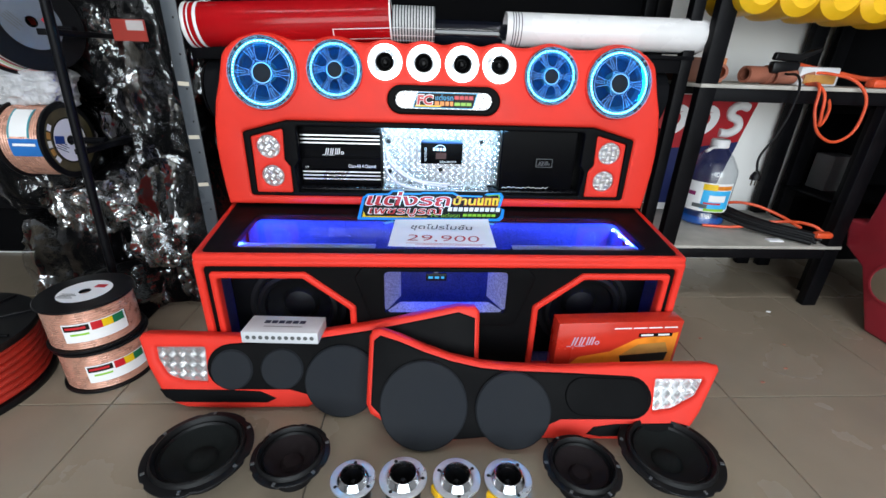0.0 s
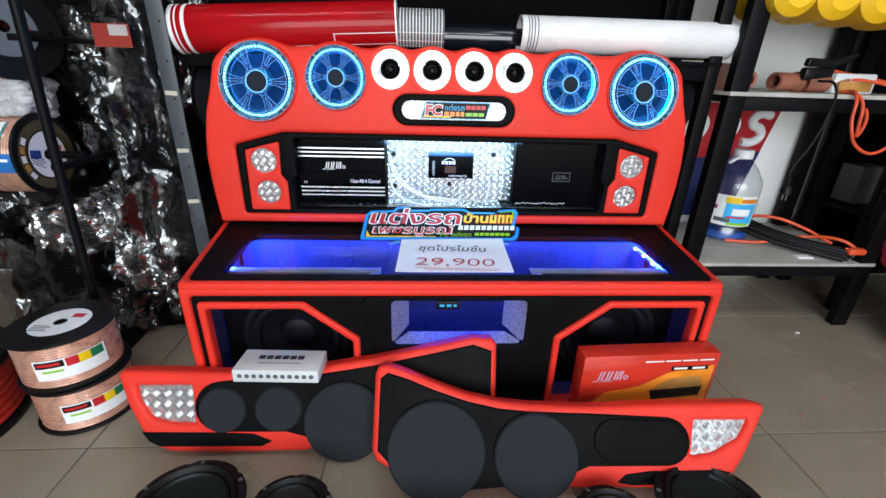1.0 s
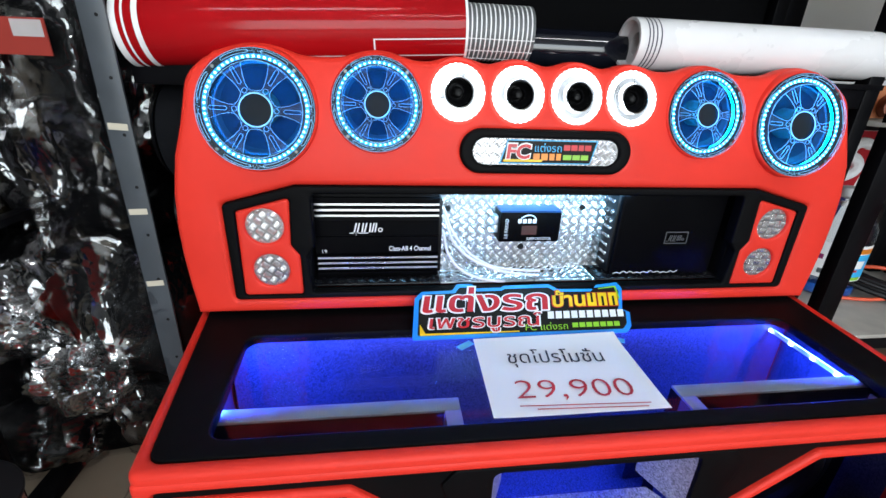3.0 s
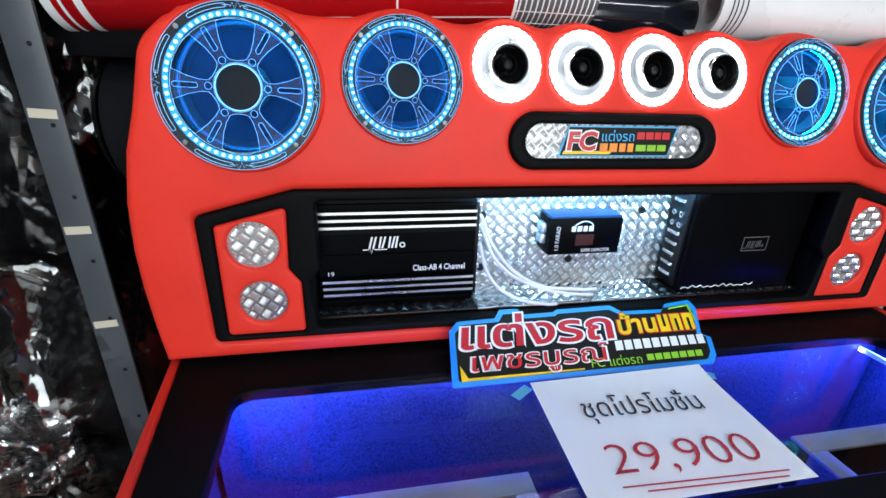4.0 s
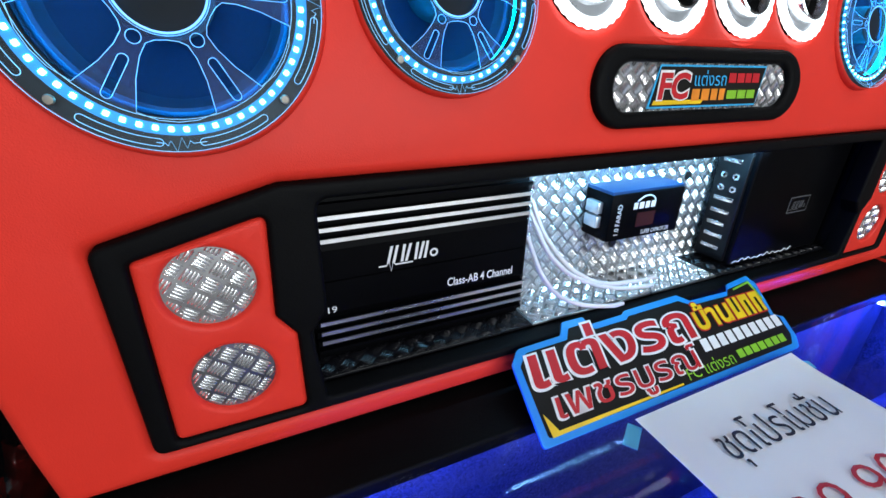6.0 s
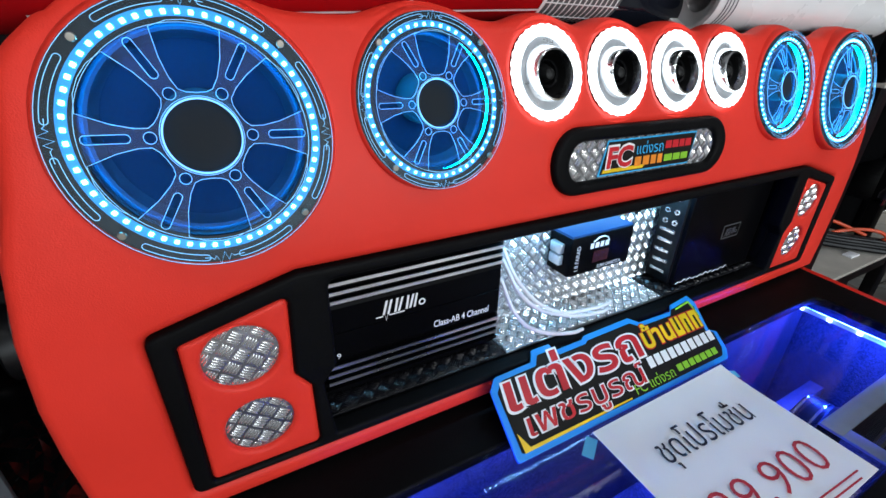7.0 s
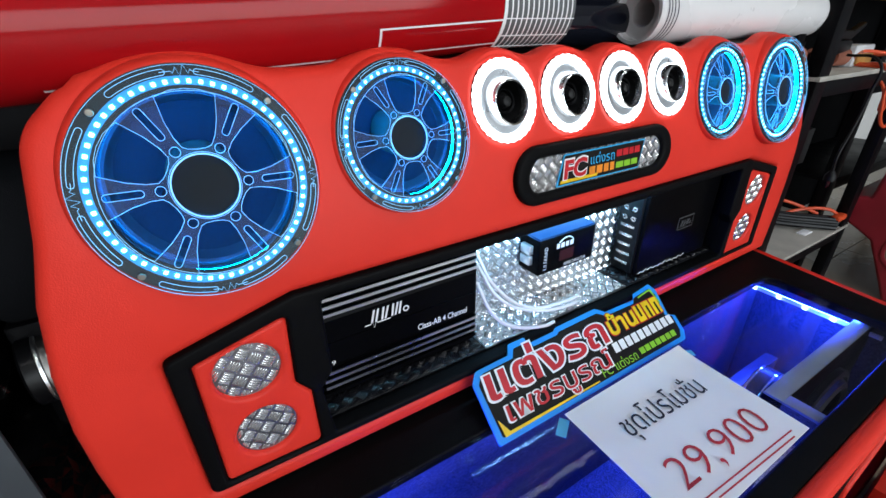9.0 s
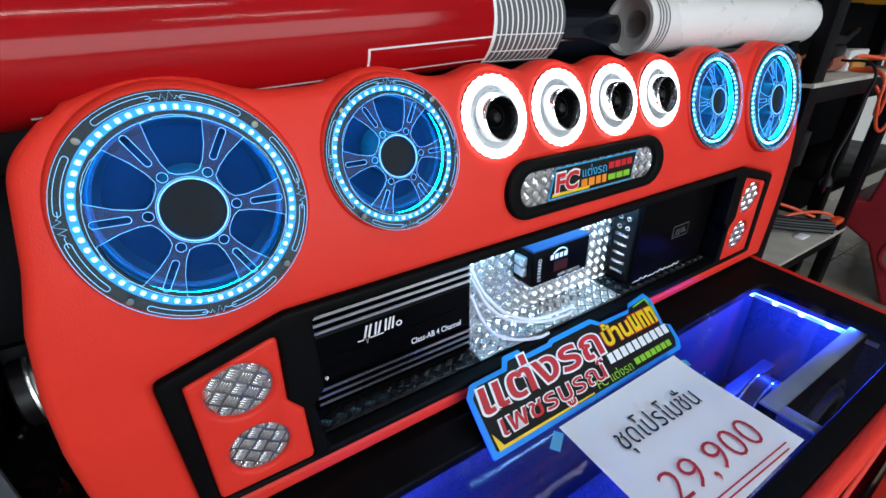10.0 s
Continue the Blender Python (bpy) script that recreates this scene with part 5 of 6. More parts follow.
RR = (1.512, 1.018, 0.064)
SINK = Matrix.Translation((-0.17, RR[0], RR[1])) @ Matrix.Rotation(radians(-3.1), 4, "Y") @ Matrix.Translation((0.17, -RR[0], -RR[1]))
red_roll = roll("vinyl_roll", -0.800, -0.170, *RR, ROLL_RED, "thick glossy red vinyl roll with white liner edges", tilt=SINK)
AX = SINK @ Matrix.Translation((0, RR[0], RR[1])) @ Matrix.Rotation(radians(-90), 4, "Z")
for x, w in ((-0.800, 0.012), (-0.780, 0.004), (-0.762, 0.010)):
    part("liner_edge", lathe([(RR[2] + 0.0008, x), (RR[2] + 0.0008, x + w)], 56), WHITE_PRINT, red_roll, "white liner edge", AX)
part("liner_edge", lathe([(RR[2] + 0.0012, -0.173), (RR[2] + 0.0012, -0.168)], 56), WHITE_PRINT, red_roll, "white liner edge", AX)
for x0, x1, a0, a1 in ((-0.665, -0.17, 231.5, 234), (-0.349, -0.346, 202, 233), (-0.349, -0.17, 201, 203)):
    bm = bmesh.new()
    k = 24
    for i in range(k):
        q = [(RR[2] + 0.0010, x0 + (x1 - x0) * u, a0 + (a1 - a0) * v) for u, v in ((i / k, 0), ((i + 1) / k, 0), ((i + 1) / k, 1), (i / k, 1))]
        if a1 - a0 > 10:
            q = [(RR[2] + 0.0010, x0 + (x1 - x0) * u, a0 + (a1 - a0) * v) for u, v in ((0, i / k), (1, i / k), (1, (i + 1) / k), (0, (i + 1) / k))]
        bm.faces.new([bm.verts.new((x, RR[0] + r * math.cos(radians(a)), RR[1] + r * math.sin(radians(a)))) for r, x, a in q])
    part("liner_seam", bm, WHITE_PRINT, red_roll, "white liner seam", SINK)
grid_roll = roll("liner_roll", -0.166, -0.032, 1.512, 1.010, 0.052, GREY_PRINT, "grey liner roll end printed with a white grid", group="")
GX = Matrix.Translation((0, 1.512, 1.010)) @ Matrix.Rotation(radians(-90), 4, "Z")
for i in range(14):
    part("grid_ring", lathe([(0.0526, -0.160 + 0.0092 * i), (0.0526, -0.1575 + 0.0092 * i)], 48), WHITE_PRINT, grid_roll, "", GX)
for i in range(3):
    a = radians(196 + 26 * i)
    part("grid_line", block(-0.166, -0.032, -0.0006, 0.0006, 0.0522, 0.0530, 0), WHITE_PRINT, grid_roll, "", Matrix.Translation((0, 1.512, 1.010)) @ Matrix.Rotation(a - radians(90), 4, "X"))
roll("vinyl_roll", -0.05, 0.90, 1.60, 0.993, 0.042, ROLL_BLACK, "glossy black vinyl roll lying behind the others")
WR = (1.530, 1.006, 0.052)
white_roll = roll("vinyl_roll", 0.200, 0.868, *WR, ROLL_WHITE, "white vinyl roll with thin dark printed rings")
WX = Matrix.Translation((0, WR[0], WR[1])) @ Matrix.Rotation(radians(-90), 4, "Z")
for x in (0.218, 0.226, 0.235, 0.245):
    part("printed_ring", lathe([(WR[2] + 0.0006, x), (WR[2] + 0.0006, x + 0.0028)], 48), INK, white_roll, "dark printed ring", WX)


# ---------------------------------------------------------------- racks
def rack(name, x0, x1, y0, y1, top, levels, label, post=0.045, boards=SHELF_BOARD, back=False):
    root = thing(name, ((x0 + x1) / 2, (y0 + y1) / 2, 0), label, "storage rack")
    for x in (x0, x1):
        for y in (y0, y1):
            part("post", block(x - post / 2, x + post / 2, y - 0.018, y + 0.018, 0, top, 0.003), STEEL_BLACK, root)
    for z in levels:
        part("shelf", block(x0 - post / 2, x1 + post / 2, y0 - 0.022, y1 + 0.02, z - 0.012, z, 0.001), boards, root, "shelf board")
        part("beam", block(x0 + post / 2, x1 - post / 2, y0 - 0.016, y0 + 0.014, z - 0.055, z - 0.0125, 0.002), STEEL_BLACK, root)
        part("beam", block(x0 + post / 2, x1 - post / 2, y1 - 0.014, y1 + 0.014, z - 0.055, z - 0.0125, 0.002), STEEL_BLACK, root)
    # Added black sheet: keeps the white wall out of the dark gaps
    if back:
        part("back_panel", block(x0, x1, y1 + 0.02, y1 + 0.03, 0.02, top, 0), DARK_FILL, root, "added black sheet hiding the white wall behind")
    return root


rack("storage_rack", 0.892, 1.580, 1.470, 1.880, 2.0, (0.274, 0.862, 1.30), "black steel storage rack with grey shelf boards", 0.06)
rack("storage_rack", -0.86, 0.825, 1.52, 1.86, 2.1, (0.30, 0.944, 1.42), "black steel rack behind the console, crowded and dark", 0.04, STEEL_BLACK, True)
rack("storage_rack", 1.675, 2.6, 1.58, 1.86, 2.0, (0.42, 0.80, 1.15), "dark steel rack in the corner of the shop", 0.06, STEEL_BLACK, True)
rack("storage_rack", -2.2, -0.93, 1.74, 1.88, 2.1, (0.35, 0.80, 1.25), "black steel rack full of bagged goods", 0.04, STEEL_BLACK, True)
# ---------------------------------------------------------------- wire spools
def wire_spool(wire, label, h=0.135, r=0.118, blue=False, paper=WHITE_PRINT):
    """A standing spool: two black flanges, wound wire, a paper disc and a printed band; base at the origin."""
    root = thing("wire_spool", (0, 0, 0), label, "wire spool", "wire spools")
    prof = [(0.05, 0.0085)]
    rows = 16
    for i in range(rows):
        z = 0.0085 + (h - 0.017) * i / rows
        d = (h - 0.017) / rows
        prof += [(r * 0.905, z), (r * 0.925, z + d * 0.25), (r * 0.93, z + d * 0.5), (r * 0.925, z + d * 0.75)]
    prof += [(r * 0.905, h - 0.0085), (0.05, h - 0.0085)]
    stand = Matrix.Rotation(radians(90), 4, "X")
    part("winding", lathe(prof, 64), wire, root, "", stand, 60)
    for z0 in (0.0, h - 0.008):
        part("flange", lathe([(0.014, z0), (r - 0.002, z0), (r, z0 + 0.002), (r, z0 + 0.006), (r - 0.002, z0 + 0.008), (0.014, z0 + 0.008)], 64, True), BLACK_PLASTIC, root, "black plastic flange", stand)
    disc = part("paper_disc", lathe([(0.015, h + 0.0006), (r * 0.56, h + 0.0006)], 48), paper, root, "paper disc", stand)
    part("disc_print", block(0.010, 0.040, 0.022, 0.040, h + 0.001, h + 0.0014, 0), SIGN_RED, disc, "red print")
    for k in range(4):
        part("disc_line", block(-0.050, -0.012 + 0.008 * (k % 2), -0.022 - 0.007 * k, -0.0195 - 0.007 * k, h + 0.001, h + 0.0013, 0), GREY_PRINT, disc)

    def band(name, a0, a1, z0, z1, material, lift=0.0):
        bm = bmesh.new()
        k = 12
        rr = r * 0.94 + 0.001 + lift
        vs = [[bm.verts.new((rr * math.cos(radians(a0 + (a1 - a0) * i / k)), rr * math.sin(radians(a0 + (a1 - a0) * i / k)), z)) for z in (z0, z1)] for i in range(k + 1)]
        for p, q in zip(vs, vs[1:]):
            bm.faces.new([p[0], q[0], q[1], p[1]])
        return part(name, bm, material, root)

    if blue:
        tagged(band("paper_band", 148, 196, 0.046, 0.096, WHITE_PRINT), "white label")
        band("band_frame", 146, 198, 0.040, 0.046, mat("teal_print", (0.06, 0.30, 0.36), 0.4))
        band("band_frame", 146, 198, 0.096, 0.102, mat("teal_print", (0.06, 0.30, 0.36), 0.4))
        tagged(band("blue_band", 199, 226, 0.040, 0.124, mat("strong_blue_print", (0.02, 0.16, 0.50), 0.4)), "blue label")
        band("band_line", 206, 210, 0.050, 0.115, WHITE_PRINT, 0.0006)
        part("disc_ring", lathe([(r * 0.60, h + 0.0007), (r * 0.84, h + 0.0007)], 48), mat("dark_olive_print", (0.07, 0.055, 0.025), 0.4, vary=0.4, vary_size=30), disc, "dark printed ring", stand)
        for k in range(5):
            a = radians(175 + 17 * k)
            part("ring_mark", block(-0.010, 0.010, -0.007, 0.007, h + 0.0010, h + 0.0014, 0), WOOD_PRINT if k % 2 else WHITE_PRINT, disc, "", Matrix.Rotation(a, 4, "Z") @ Matrix.Translation((r * 0.72, 0, 0)) @ Matrix.Rotation(radians(90), 4, "Z"))
        part("blue_spot", block(-0.018, 0.018, -0.012, 0.012, h + 0.0012, h + 0.0016, 0.0), mat("deep_blue_print", (0.02, 0.06, 0.30), 0.4), disc, "blue print", Matrix.Rotation(radians(200), 4, "Z") @ Matrix.Translation((r * 0.38, 0, 0)))
        return root
    tagged(band("paper_band", -88, -10, 0.034, 0.092, WHITE_PRINT), "white printed band")
    band("band_dark", -86, -56, 0.070, 0.088, SIGN_BLACK, 0.0006)
    band("band_red_line", -84, -60, 0.076, 0.083, SIGN_RED, 0.0010)
    band("band_red", -54, -41, 0.066, 0.090, SIGN_RED, 0.0006)
    band("band_yellow", -41, -28, 0.066, 0.090, SIGN_YELLOW, 0.0006)
    band("band_green", -28, -13, 0.066, 0.090, mat("dark_green_print", (0.01, 0.16, 0.07), 0.4), 0.0006)
    band("band_line", -80, -58, 0.056, 0.062, SIGN_GREEN, 0.0006)
    return root


sp = wire_spool(COPPER, "black spool of clear copper speaker wire stacked on the tiles")
sp.matrix_basis = pose(-1.022, 1.078, 0.0, 0, 0, 6)
copy_thing(sp, pose(-1.032, 1.082, 0.1352, 0, 0, -2))


def spool_stand():
    root = thing("spool_stand", (-1.12, 1.30, 0), "thin black steel stand holding wire spools on rods", "stand")
    part("pole", tube([(-1.106, 1.29, 0.0), (-1.086, 1.29, 0.5), (-1.050, 1.29, 1.10), (-1.03, 1.29, 1.5)], 0.0125, 4), STEEL_BLACK, root, "black pole")
    part("foot", block(-1.13, -1.07, 1.10, 1.75, 0.0, 0.02, 0.003), STEEL_BLACK, root)
    part("back_pole", tube([(-1.10, 1.62, 0.02), (-1.08, 1.62, 1.5)], 0.0125, 4, smooth=False), STEEL_BLACK, root)
    for z in (0.635, 0.955):
        part("rod", tube([(-1.40, 1.42, z), (-1.09, 1.42, z)], 0.011, 3, smooth=False), STEEL_BLACK, root, "black rod")
        part("bracket", block(-1.10, -1.07, 1.29, 1.62, z - 0.018, z - 0.002, 0.002), STEEL_BLACK, root)


spool_stand()
hung = wire_spool(COPPER, "hung spool of copper speaker wire with blue label", blue=True)
hung.matrix_basis = Matrix.Translation((-1.335, 1.42, 0.635)) @ Matrix.Rotation(radians(90), 4, "Y") @ Matrix.Rotation(radians(60), 4, "Z")
RED_WIRE = mat("red_jacketed_wire", (0.35, 0.03, 0.02), 0.35, vary=0.2, vary_size=30)
# Disc paper is darkened for the shade this spool hangs in
sp3 = wire_spool(RED_WIRE, "spool of red wire with blue label hung on a rod", 0.12, 0.13, paper=mat("shaded_bluish_paper", (0.11, 0.125, 0.155), 0.6, vary=0.2))
sp3.matrix_basis = Matrix.Translation((-1.275, 1.43, 0.955)) @ Matrix.Rotation(radians(-28), 4, "Z") @ Matrix.Rotation(radians(82), 4, "Y") @ Matrix.Rotation(radians(40), 4, "Z")
part("blue_label", lathe([(0.075, 0.1216), (0.105, 0.1216)], 40), SIGN_CYAN, sp3, "blue label ring", Matrix.Rotation(radians(90), 4, "X"))


def cable_drum():
    root = thing("cable_drum", (-1.41, 0.98, 0), "large black drum of thick red cable on the tiles", "cable drum")
    at = Matrix.Translation((-1.41, 0.98, 0)) @ Matrix.Rotation(radians(90), 4, "X")
    prof = [(0.08, 0.02)]
    for i in range(7):
        z = 0.02 + 0.021 * i
        prof += [(0.222, z), (0.231, z + 0.006), (0.233, z + 0.0105), (0.231, z + 0.015)]
    prof += [(0.222, 0.167), (0.08, 0.167)]
    part("winding", lathe(prof, 64), mat("red_thick_cable", (0.42, 0.025, 0.015), 0.35, vary=0.15, vary_size=12), root, "red cable", at, 60)
    for z in (0.0, 0.167):
        part("flange", lathe([(0.03, z), (0.238, z), (0.24, z + 0.003), (0.24, z + 0.017), (0.238, z + 0.02), (0.03, z + 0.02)], 64, True), BLACK_PLASTIC, root, "black flange", at)
    for k in range(10):
        a = radians(36 * k)
        part("flange_rib", block(0.05, 0.225, -0.004, 0.004, 0.187, 0.193, 0.001), BLACK_PLASTIC, root, "", Matrix.Translation((-1.41, 0.98, 0)) @ Matrix.Rotation(a, 4, "Z"))


cable_drum()


# ---------------------------------------------------------------- slotted post, bagged goods
def slotted_post():
    root = thing("slotted_post", (-0.82, 1.445, 0), "grey painted steel post with small paper labels", "post")
    bm = block(-0.841, -0.797, 1.440, 1.446, 0.0, 2.1, 0.001)
    part("face", bm, STEEL_GREY, root, "grey steel face")
    part("flange", block(-0.841, -0.835, 1.446, 1.480, 0.0, 2.1, 0.001), STEEL_GREY, root)
    for z, a in ((0.815, 3), (0.650, -2), (0.490, -4)):
        part("paper_label", block(-0.017, 0.017, -0.001, 0.0, -0.006, 0.006, 0), mat("yellowed_label", (0.55, 0.50, 0.40), 0.7), root, "small yellowed label", Matrix.Translation((-0.820, 1.4398, z)) @ Matrix.Rotation(radians(a), 4, "Y"))
    for k in range(9):
        part("slot", lathe([(0, -0.0006), (0.0032, -0.0005), (0.0032, 0.001)], 10), RUBBER, root, "", Matrix.Translation((-0.812, 1.440, 0.30 + 0.10 * k)))


slotted_post()

BAGS = ((-0.96, 1.60, 0.10, 0.17, 0.15, 0.16), (-1.16, 1.66, 0.30, 0.20, 0.16, 0.20), (-0.92, 1.56, 0.38, 0.15, 0.13, 0.17), (-0.72, 1.60, 0.14, 0.12, 0.11, 0.18),
        (-0.98, 1.62, 0.66, 0.15, 0.12, 0.17), (-1.38, 1.60, 0.16, 0.19, 0.16, 0.20), (-1.20, 1.68, 0.92, 0.17, 0.13, 0.18), (-0.90, 1.62, 0.92, 0.13, 0.11, 0.17),
        (-1.45, 1.62, 0.55, 0.18, 0.14, 0.19), (-1.18, 1.52, 0.06, 0.16, 0.13, 0.10), (-1.42, 1.68, 0.90, 0.16, 0.12, 0.16), (-0.70, 1.62, 0.42, 0.09, 0.10, 0.16))
crumple_film(FILM, 5.5, 0.13)
crumple_film(FILM_MILKY, 11, 0.08)
for i, (x, y, z, rx, ry, rz) in enumerate(BAGS):
    bag = thing("plastic_bag", (x, y, z), "crumpled clear plastic bag of black goods on the rack", "bag", "bagged goods")
    at = Matrix.Translation((x, y, z))
    part("film", lump(rx * 1.06, ry * 1.06, rz * 1.10, i + 1, 0.30, 1.6, 5, 0.06, 0.45), FILM, bag, "crumpled clear plastic film", at, 180)
    part("packed_goods", lump(rx * 0.93, ry * 0.93, rz * 0.96, i + 1, 0.30, 1.6, 4, 0.03, 0.45), BLACK, bag, "black packed goods", at, 180)
for i, (x, y, z, rx, ry, rz) in enumerate(((-1.30, 1.46, 0.80, 0.11, 0.07, 0.06), (-1.20, 1.45, 0.40, 0.13, 0.06, 0.08), (-1.00, 1.42, 0.27, 0.08, 0.06, 0.07))):
    single("plastic_wrap", lump(rx, ry, rz, i + 31, 0.30, 2.0, 5, 0.08, 0.5), FILM_MILKY if i else WHITE_FILM, "crinkled plastic wrapping catching the light", "wrapping", "plastic wrappings", m=Matrix.Translation((x, y, z)), angle=180)
m = Matrix.Translation((-0.965, 1.47, 0.962)) @ Matrix.Rotation(radians(-8), 4, "Z")
card = single("header_card", block(-0.055, 0.055, -0.001, 0.001, -0.03, 0.03, 0), mat("dull_red_card", (0.30, 0.03, 0.02), 0.5), "dull red and white cardboard header of a bag", "card", m=m)
part("white_field", block(-0.005, 0.05, -0.0016, -0.0011, 0.0, 0.027, 0), mat("greyed_white_print", (0.45, 0.42, 0.42), 0.5), card, "", m)


# ---------------------------------------------------------------- dark goods behind the console
def bass_tube(x, y, z, r, length, label):
    root = thing("bass_tube", (x, y, z), label, "bass tube", "bass tubes")
    at = Matrix.Translation((x, y, z)) @ Matrix.Rotation(radians(-90), 4, "Z")
    part("body", lathe([(0, 0), (r * 0.8, 0), (r, 0.012), (r, length - 0.012), (r * 0.8, length), (0, length)], 48), CARPET, root, "dark grey carpeted tube", at)
    part("end_ring", lathe([(r * 0.72, -0.004), (r * 0.86, -0.006), (r * 0.94, 0.004)], 48), BLACK_PLASTIC, root, "", at)


tin = thing("metal_canister", (-0.775, 1.60, 0.615), "dark canister with a bright metal end behind the console", "canister")
at = Matrix.Translation((-0.800, 1.56, 0.618)) @ Matrix.Rotation(radians(-80), 4, "Z")
part("body", lathe([(0.0, 0.0), (0.040, 0.0), (0.044, 0.003), (0.044, 0.016)], 40), BLACK_PLASTIC, tin, "black cap", at)
part("sleeve", lathe([(0.042, 0.016), (0.042, 0.14), (0, 0.14)], 40), mat("brushed_steel", (0.25, 0.24, 0.23), 0.4, 1.0, vary=0.1), tin, "brushed metal sleeve", at)
part("rim", lathe([(0.0425, 0.016), (0.0445, 0.017), (0.0445, 0.020), (0.0425, 0.021)], 40), BRIGHT, tin, "bright rim", at)
bass_tube(-0.795, 1.60, 0.785, 0.105, 0.30, "dark grey carpeted bass tube behind the console")
bass_tube(0.55, 1.62, 0.800, 0.100, 0.26, "dark grey carpeted bass tube behind the console")
for x0, x1, z0, z1, k in ((-0.80, -0.45, 0.30, 0.678, 0), (0.48, 0.82, 0.30, 0.698, 1), (-0.3, 0.3, 0.30, 0.85, 2)):
    box_ob = thing("black_carton", ((x0 + x1) / 2, 1.7, z0), "black cardboard box on the rack shelf", "box", "black cartons")
    part("case", block(x0, x1, 1.57, 1.84, z0, z1, 0.003), BLACK_PLASTIC, box_ob)
    part("lid", block(x0 - 0.003, x1 + 0.003, 1.567, 1.843, z1 - 0.05, z1 + 0.001, 0.003), BLACK_PLASTIC, box_ob)
for k, (x, z, w, h) in enumerate(((0.845, 0.56, 0.05, 0.10), (0.84, 0.345, 0.06, 0.07), (0.84, 0.43, 0.05, 0.06))):
    single("pale_carton", block(x - w / 2, x + w / 2, 1.62, 1.72, z - h / 2, z + h / 2, 0.002), mat("dusty_beige_card", (0.32, 0.28, 0.22), 0.7, vary=0.25), "small dusty beige carton between the racks", "carton", "beige cartons")


single("pale_carton", block(1.73, 1.84, 1.74, 1.84, 0.4204, 0.575, 0.003), mat("greyish_card", (0.17, 0.175, 0.18), 0.6, vary=0.2), "dull grey carton in the dark corner rack", "carton")


# ---------------------------------------------------------------- goods on the right rack
def bottle(x, y, z):
    root = thing("plastic_bottle", (x, y, z), "clear plastic bottle of blue liquid with printed label", "bottle")
    at = Matrix.Translation((x, y, z)) @ Matrix.Rotation(radians(90), 4, "X")
    part("body", lathe([(0, 0.0), (0.078, 0.0), (0.088, 0.010), (0.088, 0.060), (0.086, 0.064), (0.088, 0.070), (0.088, 0.235), (0.085, 0.258), (0.060, 0.310), (0.034, 0.345), (0.028, 0.352), (0.028, 0.365)], 48), CLEAR_PLASTIC, root, "clear plastic body", at)
    part("liquid", lathe([(0, 0.003), (0.076, 0.003), (0.0855, 0.012), (0.0855, 0.042), (0, 0.042)], 48), BLUE_LIQUID, root, "blue liquid", at)
    part("cap", lathe([(0.031, 0.350), (0.033, 0.352), (0.033, 0.380), (0.030, 0.386), (0, 0.386)], 32), WHITE_PAINT, root, "white screw cap", at)
    part("handle", tube([(x - 0.02, y - 0.02, z + 0.352), (x - 0.055, y - 0.045, z + 0.356), (x - 0.075, y - 0.05, z + 0.345), (x - 0.05, y - 0.02, z + 0.340)], 0.006, 3), WHITE_PAINT, root, "white carrying handle")

    def wrap(name, a0, a1, z0, z1, material, lift):
        bm = bmesh.new()
        vs = [[bm.verts.new((x + (0.0885 + lift) * math.cos(radians(a0 + (a1 - a0) * i / 14)), y + (0.0885 + lift) * math.sin(radians(a0 + (a1 - a0) * i / 14)), z + h)) for h in (z0, z1)] for i in range(15)]
        for p, q in zip(vs, vs[1:]):
            bm.faces.new([p[0], q[0], q[1], p[1]])
        return part(name, bm, material, root)

    tagged(wrap("label", -195, -58, 0.072, 0.205, WHITE_PRINT, 0.0), "white printed label")
    wrap("label_blue", -132, -62, 0.085, 0.172, SIGN_CYAN, 0.0006)
    wrap("label_yellow", -134, -102, 0.172, 0.200, SIGN_YELLOW, 0.0006)
    wrap("label_orange", -102, -62, 0.176, 0.194, ORANGE, 0.0006)
    wrap("label_pale", -116, -76, 0.120, 0.150, WHITE_PRINT, 0.0012)
    wrap("label_green", -122, -72, 0.076, 0.088, SIGN_GREEN, 0.0012)
    wrap("label_spot", -166, -148, 0.140, 0.158, mat("purple_print", (0.25, 0.02, 0.12), 0.4), 0.0006)
    wrap("label_red_line", -126, -86, 0.108, 0.116, SIGN_RED, 0.0012)
    wrap("label_grey", -150, -116, 0.088, 0.106, GREY_PRINT, 0.0012)
    return root


jug = bottle(0, 0, 0)
jug.matrix_basis = Matrix.Translation((1.200, 1.75, 0.274)) @ Matrix.Diagonal((1.10, 1.10, 0.94, 1))


